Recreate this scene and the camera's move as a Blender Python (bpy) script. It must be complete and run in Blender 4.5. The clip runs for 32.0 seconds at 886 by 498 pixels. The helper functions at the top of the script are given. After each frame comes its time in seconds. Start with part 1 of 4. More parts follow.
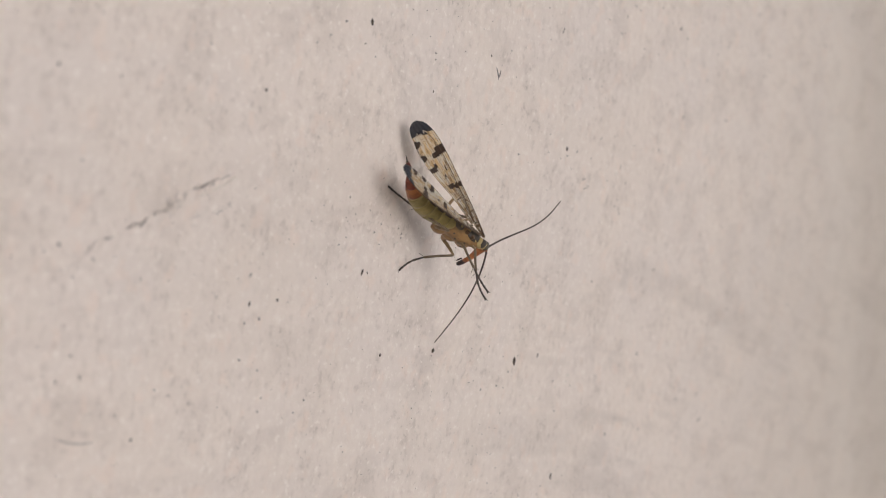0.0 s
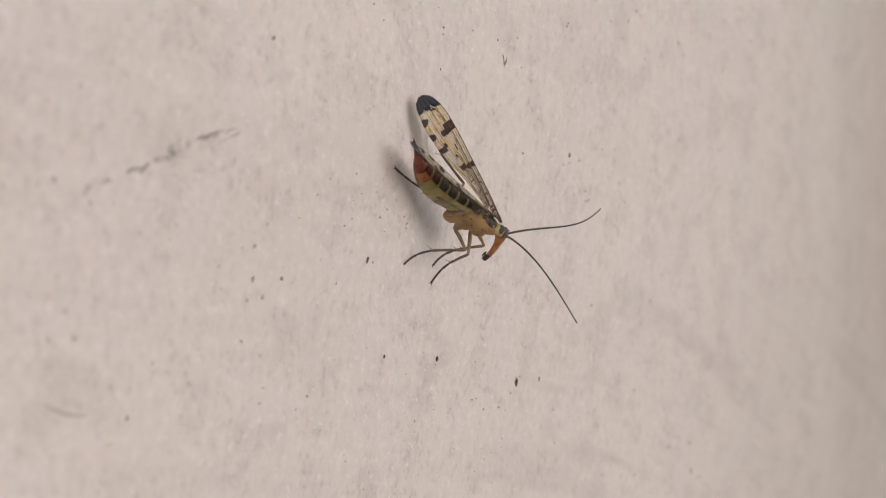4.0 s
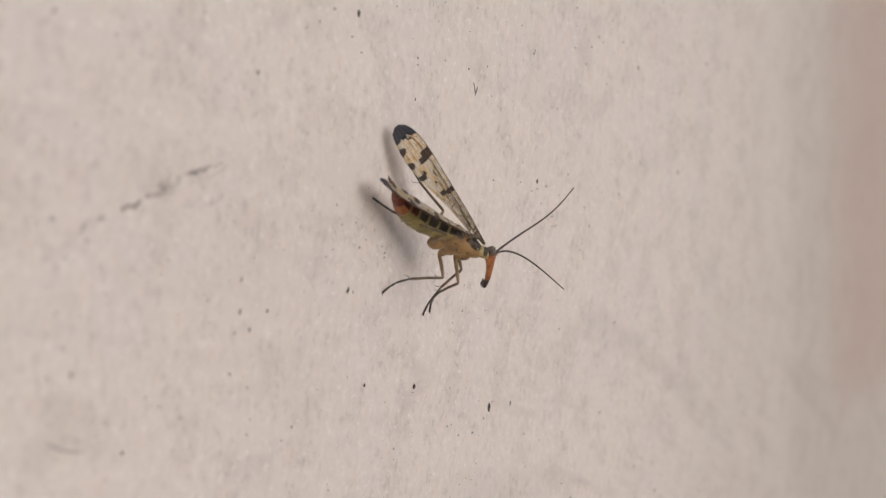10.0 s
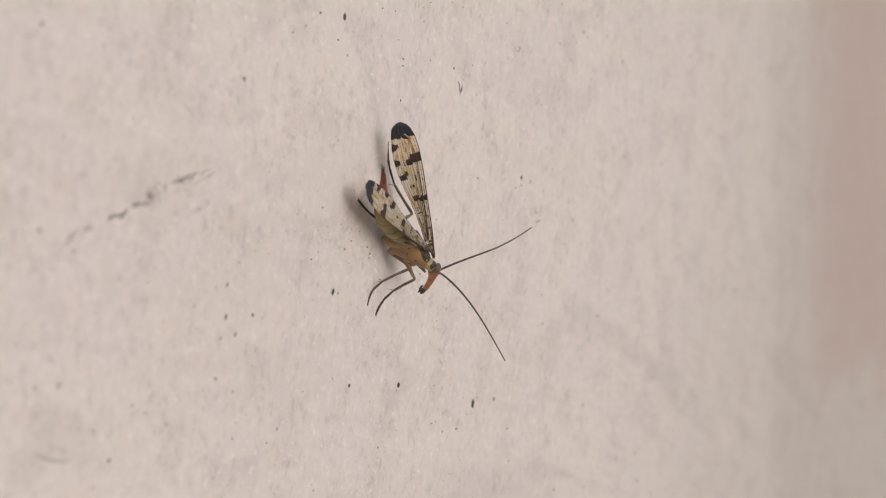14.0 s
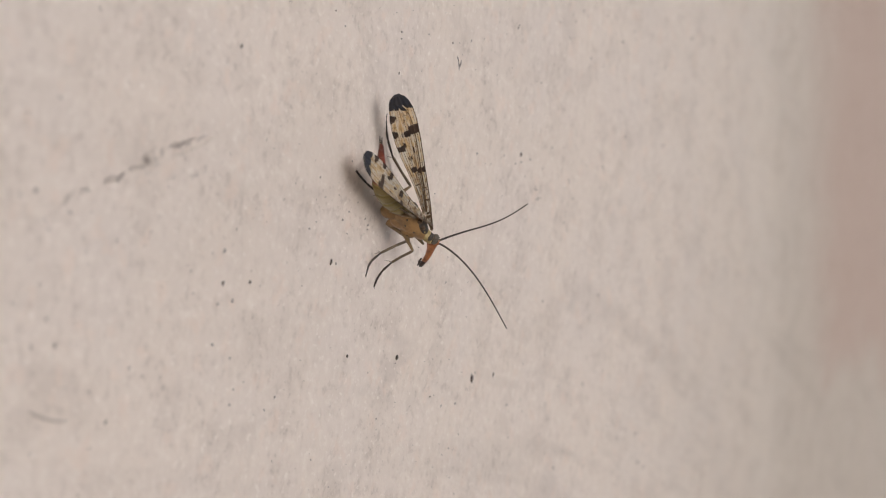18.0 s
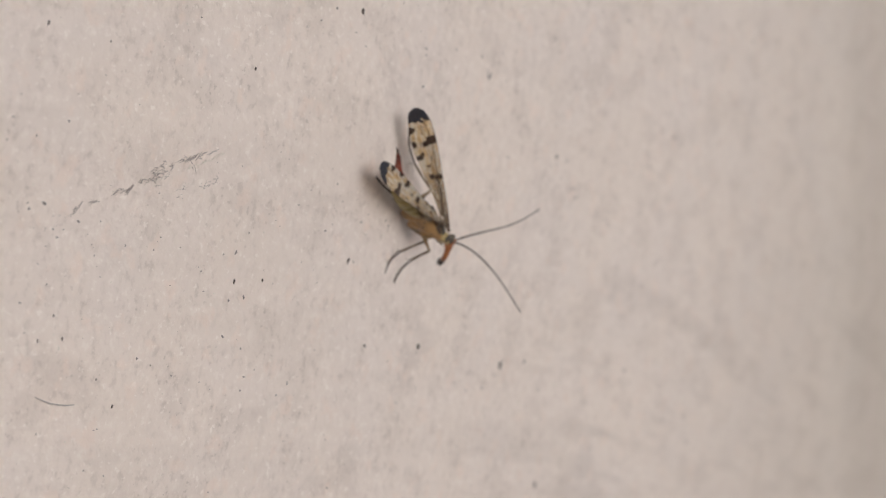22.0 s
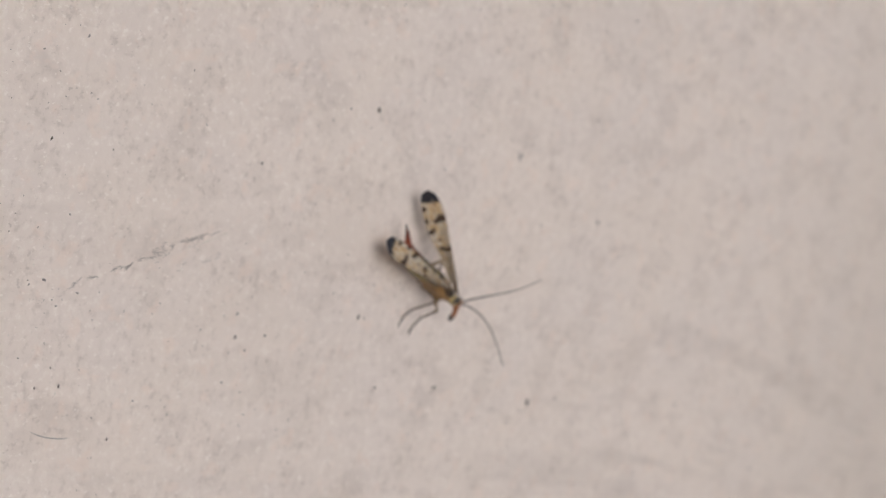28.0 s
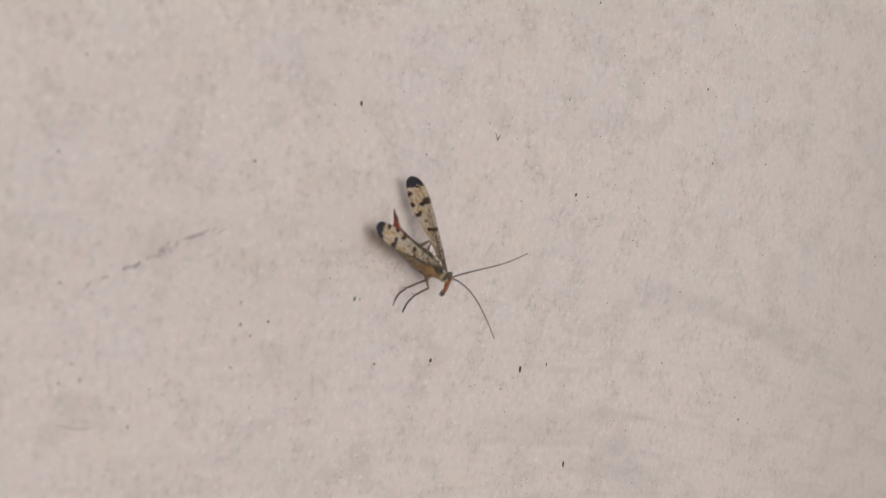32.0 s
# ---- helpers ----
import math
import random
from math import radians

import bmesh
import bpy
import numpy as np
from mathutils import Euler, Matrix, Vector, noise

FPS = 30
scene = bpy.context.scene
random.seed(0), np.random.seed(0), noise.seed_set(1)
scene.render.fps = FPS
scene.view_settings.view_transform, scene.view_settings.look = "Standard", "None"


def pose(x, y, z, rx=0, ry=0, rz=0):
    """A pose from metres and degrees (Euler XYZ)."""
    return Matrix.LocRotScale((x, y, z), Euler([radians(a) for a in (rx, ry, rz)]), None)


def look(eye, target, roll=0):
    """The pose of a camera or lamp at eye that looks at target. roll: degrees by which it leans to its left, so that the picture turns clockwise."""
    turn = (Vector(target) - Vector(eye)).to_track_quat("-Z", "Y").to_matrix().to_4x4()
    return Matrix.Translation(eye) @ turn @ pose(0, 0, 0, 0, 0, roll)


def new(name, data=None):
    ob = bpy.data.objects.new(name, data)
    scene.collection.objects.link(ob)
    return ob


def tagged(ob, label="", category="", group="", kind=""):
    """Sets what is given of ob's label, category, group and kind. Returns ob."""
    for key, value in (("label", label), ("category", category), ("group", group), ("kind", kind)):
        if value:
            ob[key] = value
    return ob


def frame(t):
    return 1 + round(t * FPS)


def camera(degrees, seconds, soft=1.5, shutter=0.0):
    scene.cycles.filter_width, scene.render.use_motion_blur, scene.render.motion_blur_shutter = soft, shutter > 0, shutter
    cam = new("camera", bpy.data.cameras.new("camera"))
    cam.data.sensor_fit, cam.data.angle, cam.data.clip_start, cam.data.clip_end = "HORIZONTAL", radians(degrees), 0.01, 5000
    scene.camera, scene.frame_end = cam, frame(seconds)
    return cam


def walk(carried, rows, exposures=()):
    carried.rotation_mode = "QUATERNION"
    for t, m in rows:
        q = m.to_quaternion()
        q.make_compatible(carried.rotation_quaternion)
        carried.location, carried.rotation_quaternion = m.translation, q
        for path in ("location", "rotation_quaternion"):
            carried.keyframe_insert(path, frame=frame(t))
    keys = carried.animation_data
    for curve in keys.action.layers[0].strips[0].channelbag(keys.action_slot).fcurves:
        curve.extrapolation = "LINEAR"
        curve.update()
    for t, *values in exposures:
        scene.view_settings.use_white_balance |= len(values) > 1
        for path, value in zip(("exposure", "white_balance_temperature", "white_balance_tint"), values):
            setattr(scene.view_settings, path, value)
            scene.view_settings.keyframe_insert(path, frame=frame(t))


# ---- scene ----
cam = camera(21.0, 32.0, soft=1.05)
cam.data.dof.use_dof, cam.data.dof.aperture_fstop = True, 46.0

PATH = [
    (0, pose(-0.25966, -0.11705, 1.22729, 86.945, -7.005, -65.303)),
    (0.5, pose(-0.25860, -0.11359, 1.22490, 87.685, -7.322, -65.913)),
    (1, pose(-0.25693, -0.11068, 1.22231, 87.911, -7.607, -66.379)),
    (1.5, pose(-0.25295, -0.10824, 1.22095, 88.282, -8.060, -66.482)),
    (2, pose(-0.25001, -0.10689, 1.21914, 88.616, -8.297, -66.548)),
    (2.5, pose(-0.24809, -0.10465, 1.21415, 89.232, -8.122, -66.681)),
    (3, pose(-0.24621, -0.10067, 1.21274, 90.065, -7.854, -66.554)),
    (3.5, pose(-0.24098, -0.09757, 1.20995, 90.836, -7.441, -67.558)),
    (5.5, pose(-0.24206, -0.09769, 1.20630, 90.979, -6.115, -67.913)),
    (6, pose(-0.24276, -0.09768, 1.20874, 91.227, -6.218, -68.470)),
    (6.5, pose(-0.24370, -0.09862, 1.21159, 91.391, -6.568, -68.799)),
    (7, pose(-0.24519, -0.09815, 1.21200, 91.432, -6.688, -69.423)),
    (7.5, pose(-0.24463, -0.09807, 1.20952, 91.848, -6.639, -69.484)),
    (8, pose(-0.24524, -0.09712, 1.20956, 91.452, -6.519, -69.746)),
    (8.5, pose(-0.24527, -0.09561, 1.20961, 91.427, -6.402, -69.947)),
    (9, pose(-0.24544, -0.09445, 1.20873, 91.571, -6.188, -69.896)),
    (9.5, pose(-0.24514, -0.09473, 1.20899, 91.488, -6.167, -69.631)),
    (10, pose(-0.24505, -0.09322, 1.20859, 91.473, -6.126, -69.669)),
    (10.5, pose(-0.24543, -0.09306, 1.20945, 91.233, -6.194, -69.550)),
    (11, pose(-0.24528, -0.09314, 1.21021, 90.966, -6.196, -69.352)),
    (11.5, pose(-0.24566, -0.09253, 1.21120, 90.735, -6.264, -69.492)),
    (12, pose(-0.24591, -0.09302, 1.21123, 90.752, -6.266, -69.394)),
    (12.5, pose(-0.24520, -0.09279, 1.21095, 90.641, -6.354, -69.511)),
    (13, pose(-0.24605, -0.09315, 1.21172, 90.712, -6.297, -69.591)),
    (13.5, pose(-0.24651, -0.09301, 1.21201, 90.740, -6.329, -69.916)),
    (14, pose(-0.24637, -0.09303, 1.21207, 90.731, -6.282, -70.098)),
    (14.5, pose(-0.24688, -0.09321, 1.21245, 90.674, -6.338, -70.287)),
    (16.5, pose(-0.24809, -0.09182, 1.21297, 90.628, -6.194, -70.494)),
    (17, pose(-0.24709, -0.09200, 1.21129, 90.983, -6.122, -70.441)),
    (17.5, pose(-0.24665, -0.09325, 1.20904, 90.938, -6.127, -70.214)),
    (18, pose(-0.24688, -0.09506, 1.20883, 90.793, -6.373, -69.840)),
    (18.5, pose(-0.24808, -0.09528, 1.20964, 90.591, -6.425, -69.883)),
    (19, pose(-0.24821, -0.09568, 1.20937, 90.637, -6.469, -69.693)),
    (19.5, pose(-0.25004, -0.09963, 1.20927, 90.538, -6.527, -69.027)),
    (20, pose(-0.25144, -0.10365, 1.20973, 90.253, -6.972, -68.314)),
    (20.5, pose(-0.25217, -0.10723, 1.21108, 89.992, -7.405, -67.874)),
    (21, pose(-0.25551, -0.11004, 1.21382, 89.502, -7.579, -67.733)),
    (21.5, pose(-0.25770, -0.11772, 1.21556, 89.324, -8.020, -66.785)),
    (22, pose(-0.26042, -0.12111, 1.21737, 88.920, -8.106, -65.165)),
    (22.5, pose(-0.25906, -0.12407, 1.21609, 89.148, -8.187, -64.248)),
    (23, pose(-0.25985, -0.12553, 1.21430, 89.467, -7.291, -64.447)),
    (23.5, pose(-0.26146, -0.12436, 1.21849, 89.068, -7.460, -64.541)),
    (24, pose(-0.26120, -0.12519, 1.21846, 89.237, -8.130, -64.097)),
    (24.5, pose(-0.26014, -0.12572, 1.21697, 89.508, -8.655, -63.694)),
    (26.5, pose(-0.26067, -0.15041, 1.22415, 87.965, -12.464, -59.941)),
    (27, pose(-0.26624, -0.15639, 1.23451, 86.612, -12.530, -57.050)),
    (27.5, pose(-0.27296, -0.17327, 1.24570, 85.981, -12.591, -55.473)),
    (28, pose(-0.27812, -0.18015, 1.24723, 85.071, -12.047, -55.549)),
    (28.5, pose(-0.28525, -0.18141, 1.24690, 84.686, -11.428, -56.128)),
    (29, pose(-0.28545, -0.18602, 1.24750, 84.212, -9.779, -55.841)),
    (29.5, pose(-0.29083, -0.18560, 1.25065, 83.675, -9.153, -56.411)),
    (30, pose(-0.29228, -0.18606, 1.25240, 84.756, -8.919, -56.492)),
    (30.5, pose(-0.29020, -0.18789, 1.25033, 84.972, -8.621, -56.078)),
    (31, pose(-0.28912, -0.18593, 1.24975, 84.779, -8.593, -56.095)),
    (31.5, pose(-0.28724, -0.18806, 1.24845, 84.695, -8.499, -55.620)),
    (32, pose(-0.29424, -0.19320, 1.24938, 84.641, -8.288, -55.842)),
]
walk(cam, PATH, [(0, 0.06, 6500, 11), (3, 0.04, 6500, 11), (8, 0.05, 6620, 11), (11, 0.05, 6500, 11), (12, 0.14, 6480, 11), (17, 0.09, 6580, 11), (18, 0.01, 6600, 11), (19, 0.02, 6600, 11),
                 (22, 0.01, 6520, 11), (24, 0.12, 6380, 10), (27, 0.01, 6370, 11), (28, -0.02, 6400, 11), (29, -0.08, 6430, 11), (30, 0.01, 6370, 11), (31, 0.03, 6350, 11), (32, -0.06, 6360, 11)])
MM = 0.001
HEIGHT = 1.2

# the lens's focus hunts along the wall: seconds, place on the wall (mm)
focus = new("focus_point")
cam.data.dof.focus_object = focus
FOCUS_ROWS = [(0, -3), (3.5, -3), (5.5, 0), (7, 8), (11, 8), (12, 0), (17, -6), (19, -8), (20, -20), (21, -40), (22, -57), (23, -53), (24, -46), (24.5, -48), (26.5, -72), (27, -86),
              (28, -102), (28.5, -120), (28.9, -140), (29.05, -130), (29.3, -40), (29.5, 36), (30, 58), (32, 55)]
walk(focus, [(t, pose(x * MM, 0, HEIGHT + 0.018)) for t, x in FOCUS_ROWS])


# ---- light ----
world = bpy.data.worlds.new("sky")
scene.world = world
world.use_nodes = True
sky = world.node_tree.nodes.new("ShaderNodeTexSky")
sky.sky_type, sky.sun_disc = "NISHITA", False
sky.sun_elevation, sky.sun_rotation = radians(16.5), radians(209)
world.node_tree.nodes["Background"].inputs["Strength"].default_value = 0.109
cloud = world.node_tree.nodes.new("ShaderNodeHueSaturation")
cloud.inputs["Saturation"].default_value = 0.12
world.node_tree.links.new(sky.outputs[0], cloud.inputs["Color"])
world.node_tree.links.new(cloud.outputs[0], world.node_tree.nodes["Background"].inputs["Color"])
lamp = bpy.data.lights.new("sun", "SUN")
lamp.energy, lamp.angle, lamp.color = 0.72, radians(30), (1.0, 0.955, 0.92)
sun = new("sun", lamp)
sun.matrix_world = look((-0.90, -1.63, 1.75), (0, 0, 1.2))


# ---- materials ----
def nodes_of(name, rough=0.6):
    m = bpy.data.materials.new(name)
    m.use_nodes = True
    nt = m.node_tree
    b = nt.nodes["Principled BSDF"]
    b.inputs["Roughness"].default_value = rough
    return m, nt, b


def coords(nt, scale=(1, 1, 1), turn=0.0):
    tc = nt.nodes.new("ShaderNodeTexCoord")
    mp = nt.nodes.new("ShaderNodeMapping")
    mp.inputs["Scale"].default_value = scale
    mp.inputs["Rotation"].default_value = (0, turn, 0)
    nt.links.new(tc.outputs["Object"], mp.inputs["Vector"])
    return mp.outputs["Vector"]


def noise_node(nt, vec, scale, detail=4.0, rough=0.55):
    n = nt.nodes.new("ShaderNodeTexNoise")
    n.inputs["Scale"].default_value, n.inputs["Detail"].default_value, n.inputs["Roughness"].default_value = scale, detail, rough
    nt.links.new(vec, n.inputs["Vector"])
    return n.outputs["Fac"]


def ramp(nt, fac, lo, hi):
    r = nt.nodes.new("ShaderNodeMapRange")
    r.interpolation_type = "SMOOTHSTEP"
    r.inputs["From Min"].default_value, r.inputs["From Max"].default_value = lo, hi
    nt.links.new(fac, r.inputs["Value"])
    return r.outputs["Result"]


def math_node(nt, op, a, b):
    n = nt.nodes.new("ShaderNodeMath")
    n.operation = op
    for i, v in enumerate((a, b)):
        if isinstance(v, (int, float)):
            n.inputs[i].default_value = v
        else:
            nt.links.new(v, n.inputs[i])
    return n.outputs[0]


def mix(nt, fac, a, b):
    n = nt.nodes.new("ShaderNodeMix")
    n.data_type = "RGBA"
    if isinstance(fac, (int, float)):
        n.inputs["Factor"].default_value = fac
    else:
        nt.links.new(fac, n.inputs["Factor"])
    for key, v in (("A", a), ("B", b)):
        sock = [s for s in n.inputs if s.name == key and s.type == "RGBA"][0]
        if isinstance(v, tuple):
            sock.default_value = (*v, 1)
        else:
            nt.links.new(v, sock)
    return [s for s in n.outputs if s.type == "RGBA"][0]


def bump(nt, b, height, strength, distance):
    n = nt.nodes.new("ShaderNodeBump")
    n.inputs["Strength"].default_value, n.inputs["Distance"].default_value = strength, distance
    nt.links.new(height, n.inputs["Height"])
    nt.links.new(n.outputs["Normal"], b.inputs["Normal"])


def wall_paint():
    m, nt, b = nodes_of("wall_paint", 0.55)
    flat = coords(nt, (0.7, 1, 1))
    grain = coords(nt, (0.6, 1, 0.9))
    tc = nt.nodes.new("ShaderNodeTexCoord")
    sep = nt.nodes.new("ShaderNodeSeparateXYZ")
    nt.links.new(tc.outputs["Object"], sep.inputs[0])
    near = math_node(nt, "MINIMUM", math_node(nt, "MAXIMUM", sep.outputs["X"], 0.0), 0.11)
    bow = math_node(nt, "ADD", math_node(nt, "POWER", near, 2.0), math_node(nt, "MULTIPLY", math_node(nt, "MAXIMUM", math_node(nt, "SUBTRACT", sep.outputs["X"], 0.11), 0.0), 0.22))
    arc = nt.nodes.new("ShaderNodeCombineXYZ")
    nt.links.new(math_node(nt, "MULTIPLY", sep.outputs["X"], 0.09), arc.inputs["X"])
    nt.links.new(math_node(nt, "ADD", sep.outputs["Z"], math_node(nt, "MULTIPLY", bow, 0.8)), arc.inputs["Z"])
    long = arc.outputs[0]
    stipple = noise_node(nt, coords(nt, (0.8, 1, 0.9)), 800, 4, 0.6)
    fleck = noise_node(nt, grain, 1500, 3, 0.6)
    blot = noise_node(nt, flat, 170, 3, 0.5)
    broad = noise_node(nt, flat, 60, 4, 0.5)
    brush = noise_node(nt, long, 420, 4, 0.6)
    sweep = noise_node(nt, long, 130, 3, 0.5)
    col = mix(nt, ramp(nt, broad, 0.35, 0.68), (0.82, 0.715, 0.645), (0.80, 0.705, 0.65))
    # grime plus painted relief shade in the stipple's hollows, crests painted as if lit
    hollow = math_node(nt, "MULTIPLY", ramp(nt, stipple, 0.51, 0.68), math_node(nt, "ADD", math_node(nt, "MULTIPLY", ramp(nt, blot, 0.38, 0.62), 0.34), 0.14))
    col = mix(nt, hollow, col, (0.49, 0.41, 0.36))
    col = mix(nt, math_node(nt, "MULTIPLY", ramp(nt, stipple, 0.46, 0.33), 0.4), col, (0.93, 0.85, 0.78))
    col = mix(nt, math_node(nt, "MULTIPLY", ramp(nt, blot, 0.50, 0.66), 0.30), col, (0.62, 0.535, 0.48))
    smudge = noise_node(nt, coords(nt, (0.7, 1, 1.3), 0.5), 105, 4, 0.55)
    col = mix(nt, math_node(nt, "MULTIPLY", ramp(nt, smudge, 0.54, 0.68), 0.34), col, (0.57, 0.49, 0.445))
    # fine flecks: pits darkened and bumps brightened, relief shading in the colour
    pits = math_node(nt, "MULTIPLY", ramp(nt, fleck, 0.60, 0.70), ramp(nt, blot, 0.42, 0.62))
    col = mix(nt, math_node(nt, "MULTIPLY", pits, 0.42), col, (0.38, 0.31, 0.27))
    col = mix(nt, math_node(nt, "MULTIPLY", ramp(nt, fleck, 0.42, 0.30), 0.6), col, (0.96, 0.88, 0.82))
    warm = noise_node(nt, coords(nt, (0.8, 1, 1), -0.4), 300, 3, 0.55)
    col = mix(nt, math_node(nt, "MULTIPLY", ramp(nt, warm, 0.55, 0.68), 0.35), col, (0.86, 0.69, 0.60))
    # brush strokes, plainest where the brush swung round and down
    swing = math_node(nt, "ADD", math_node(nt, "MULTIPLY", math_node(nt, "MULTIPLY", ramp(nt, sep.outputs["X"], 0.0, 0.07), ramp(nt, sep.outputs["Z"], 1.23, 1.19)), 0.26), 0.09)
    col = mix(nt, math_node(nt, "MULTIPLY", ramp(nt, brush, 0.53, 0.70), swing), col, (0.58, 0.505, 0.455))
    col = mix(nt, math_node(nt, "MULTIPLY", ramp(nt, sweep, 0.53, 0.68), swing), col, (0.53, 0.46, 0.415))
    # pinkish patch with a soft slanting border at the wall's far end
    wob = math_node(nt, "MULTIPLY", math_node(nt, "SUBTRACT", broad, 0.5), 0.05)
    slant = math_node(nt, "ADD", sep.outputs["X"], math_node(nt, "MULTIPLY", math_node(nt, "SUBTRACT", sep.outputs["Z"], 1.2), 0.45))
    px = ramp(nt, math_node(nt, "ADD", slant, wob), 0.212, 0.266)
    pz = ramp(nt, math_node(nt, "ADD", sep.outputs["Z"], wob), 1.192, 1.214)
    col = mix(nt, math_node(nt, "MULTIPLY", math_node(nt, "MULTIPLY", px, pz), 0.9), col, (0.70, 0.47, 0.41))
    # a pale slanting edge, slightly darker past it
    slope = math_node(nt, "ADD", math_node(nt, "ADD", sep.outputs["X"], math_node(nt, "MULTIPLY", sep.outputs["Z"], 0.545)), math_node(nt, "MULTIPLY", wob, 0.15))
    # falloff of light painted in: the colour dims smoothly toward +x
    right_shade = ramp(nt, math_node(nt, "ADD", sep.outputs["X"], wob), 0.06, 0.24)
    past = ramp(nt, slope, 0.836, 0.862)
    edge = math_node(nt, "MULTIPLY", ramp(nt, slope, 0.826, 0.836), math_node(nt, "SUBTRACT", 1.0, past))
    dim = math_node(nt, "ADD", math_node(nt, "MULTIPLY", right_shade, 0.50), math_node(nt, "MULTIPLY", past, 0.08))
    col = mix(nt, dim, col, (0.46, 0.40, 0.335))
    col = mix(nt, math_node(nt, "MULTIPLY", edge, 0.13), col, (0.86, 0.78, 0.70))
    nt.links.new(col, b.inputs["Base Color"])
    h = math_node(nt, "ADD", math_node(nt, "MULTIPLY", stipple, -1.0), math_node(nt, "ADD", math_node(nt, "MULTIPLY", fleck, -0.2), math_node(nt, "MULTIPLY", brush, -0.3)))
    bump(nt, b, h, 0.55, 0.0006)
    rg = math_node(nt, "ADD", math_node(nt, "MULTIPLY", blot, 0.3), 0.42)
    nt.links.new(rg, b.inputs["Roughness"])
    return m


def skin(name, a, c, scale=1500, rough=0.4, lo=0.4, hi=0.65, bumpy=0.25, coat=0.0):
    m, nt, b = nodes_of(name, rough)
    vec = coords(nt)
    n = noise_node(nt, vec, scale, 4)
    f = noise_node(nt, vec, scale * 6, 3)
    col = mix(nt, ramp(nt, n, lo, hi), a, c)
    col = mix(nt, math_node(nt, "MULTIPLY", ramp(nt, f, 0.5, 0.7), 0.35), col, tuple(v * 0.6 for v in a))
    nt.links.new(col, b.inputs["Base Color"])
    b.inputs["Coat Weight"].default_value = coat
    bump(nt, b, f, bumpy, 0.00003)
    return m


def membrane():
    m, nt, b = nodes_of("wing_membrane", 0.28)
    vec = coords(nt)
    n = noise_node(nt, vec, 800, 3)
    fold = noise_node(nt, coords(nt, (0.22, 1, 1)), 2300, 3)
    col = mix(nt, ramp(nt, n, 0.38, 0.64), (0.97, 0.75, 0.46), (0.99, 0.93, 0.83))
    # lengthwise streaks: brown pleats, and glints between them painted pale
    col = mix(nt, math_node(nt, "MULTIPLY", ramp(nt, fold, 0.55, 0.62), 0.6), col, (0.42, 0.25, 0.11))
    col = mix(nt, math_node(nt, "MULTIPLY", ramp(nt, fold, 0.50, 0.40), 0.9), col, (0.99, 0.97, 0.92))
    nt.links.new(col, b.inputs["Base Color"])
    b.inputs["Specular IOR Level"].default_value = 0.8
    b.inputs["Coat Weight"].default_value, b.inputs["Coat Roughness"].default_value = 0.5, 0.12
    bump(nt, b, fold, 0.7, 0.00006)
    out = nt.nodes["Material Output"]
    clear = nt.nodes.new("ShaderNodeBsdfTransparent")
    clear.inputs[0].default_value = (1.0, 0.95, 0.84, 1)
    thin = nt.nodes.new("ShaderNodeBsdfTranslucent")
    nt.links.new(col, thin.inputs[0])
    m1, m2 = nt.nodes.new("ShaderNodeMixShader"), nt.nodes.new("ShaderNodeMixShader")
    m1.inputs[0].default_value, m2.inputs[0].default_value = 0.36, 0.50
    nt.links.new(b.outputs[0], m1.inputs[1])
    nt.links.new(thin.outputs[0], m1.inputs[2])
    nt.links.new(m1.outputs[0], m2.inputs[1])
    nt.links.new(clear.outputs[0], m2.inputs[2])
    nt.links.new(m2.outputs[0], out.inputs["Surface"])
    return m


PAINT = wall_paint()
MEMBRANE = membrane()
SPOT = skin("wing_spot_brown", (0.048, 0.025, 0.015), (0.025, 0.014, 0.010), 900, 0.6)
TIP = skin("wing_tip_blue_black", (0.020, 0.021, 0.032), (0.030, 0.026, 0.030), 900, 0.6)
VEIN = skin("vein_brown", (0.11, 0.058, 0.026), (0.05, 0.03, 0.018), 1500, 0.45)
TAN = skin("thorax_tan", (0.33, 0.19, 0.078), (0.21, 0.12, 0.052), 700, 0.38, coat=0.15)
YELLOW = skin("neck_yellow", (0.42, 0.32, 0.14), (0.30, 0.22, 0.09), 900, 0.4)
OLIVE = skin("belly_olive", (0.31, 0.24, 0.085), (0.23, 0.18, 0.065), 600, 0.38, coat=0.15)
BAND = skin("segment_edge_pale", (0.40, 0.32, 0.12), (0.31, 0.25, 0.09), 900, 0.45)
DARK = skin("back_plate_dark", (0.050, 0.040, 0.033), (0.095, 0.072, 0.052), 900, 0.5)
PLATE = skin("plate_grey_brown", (0.10, 0.08, 0.06), (0.16, 0.125, 0.095), 900, 0.45)
RED = skin("tail_red", (0.25, 0.055, 0.028), (0.13, 0.032, 0.02), 900, 0.32, coat=0.2)
RUST = skin("plate_rust", (0.16, 0.045, 0.025), (0.09, 0.03, 0.02), 900, 0.32, coat=0.2)
HEAD = skin("head_brown", (0.12, 0.075, 0.04), (0.06, 0.042, 0.03), 900, 0.4)
ORANGE = skin("beak_orange", (0.42, 0.15, 0.045), (0.20, 0.06, 0.025), 800, 0.33, coat=0.2)
BLACK = skin("mouth_black", (0.02, 0.015, 0.014), (0.05, 0.03, 0.025), 1200, 0.35)
EYE = skin("eye_grey", (0.085, 0.07, 0.055), (0.13, 0.11, 0.085), 2500, 0.18, coat=0.5)
ANT = skin("antenna_brown", (0.085, 0.062, 0.05), (0.05, 0.036, 0.03), 1800, 0.45)
FEMUR = skin("thigh_amber", (0.26, 0.175, 0.09), (0.19, 0.125, 0.065), 900, 0.4)
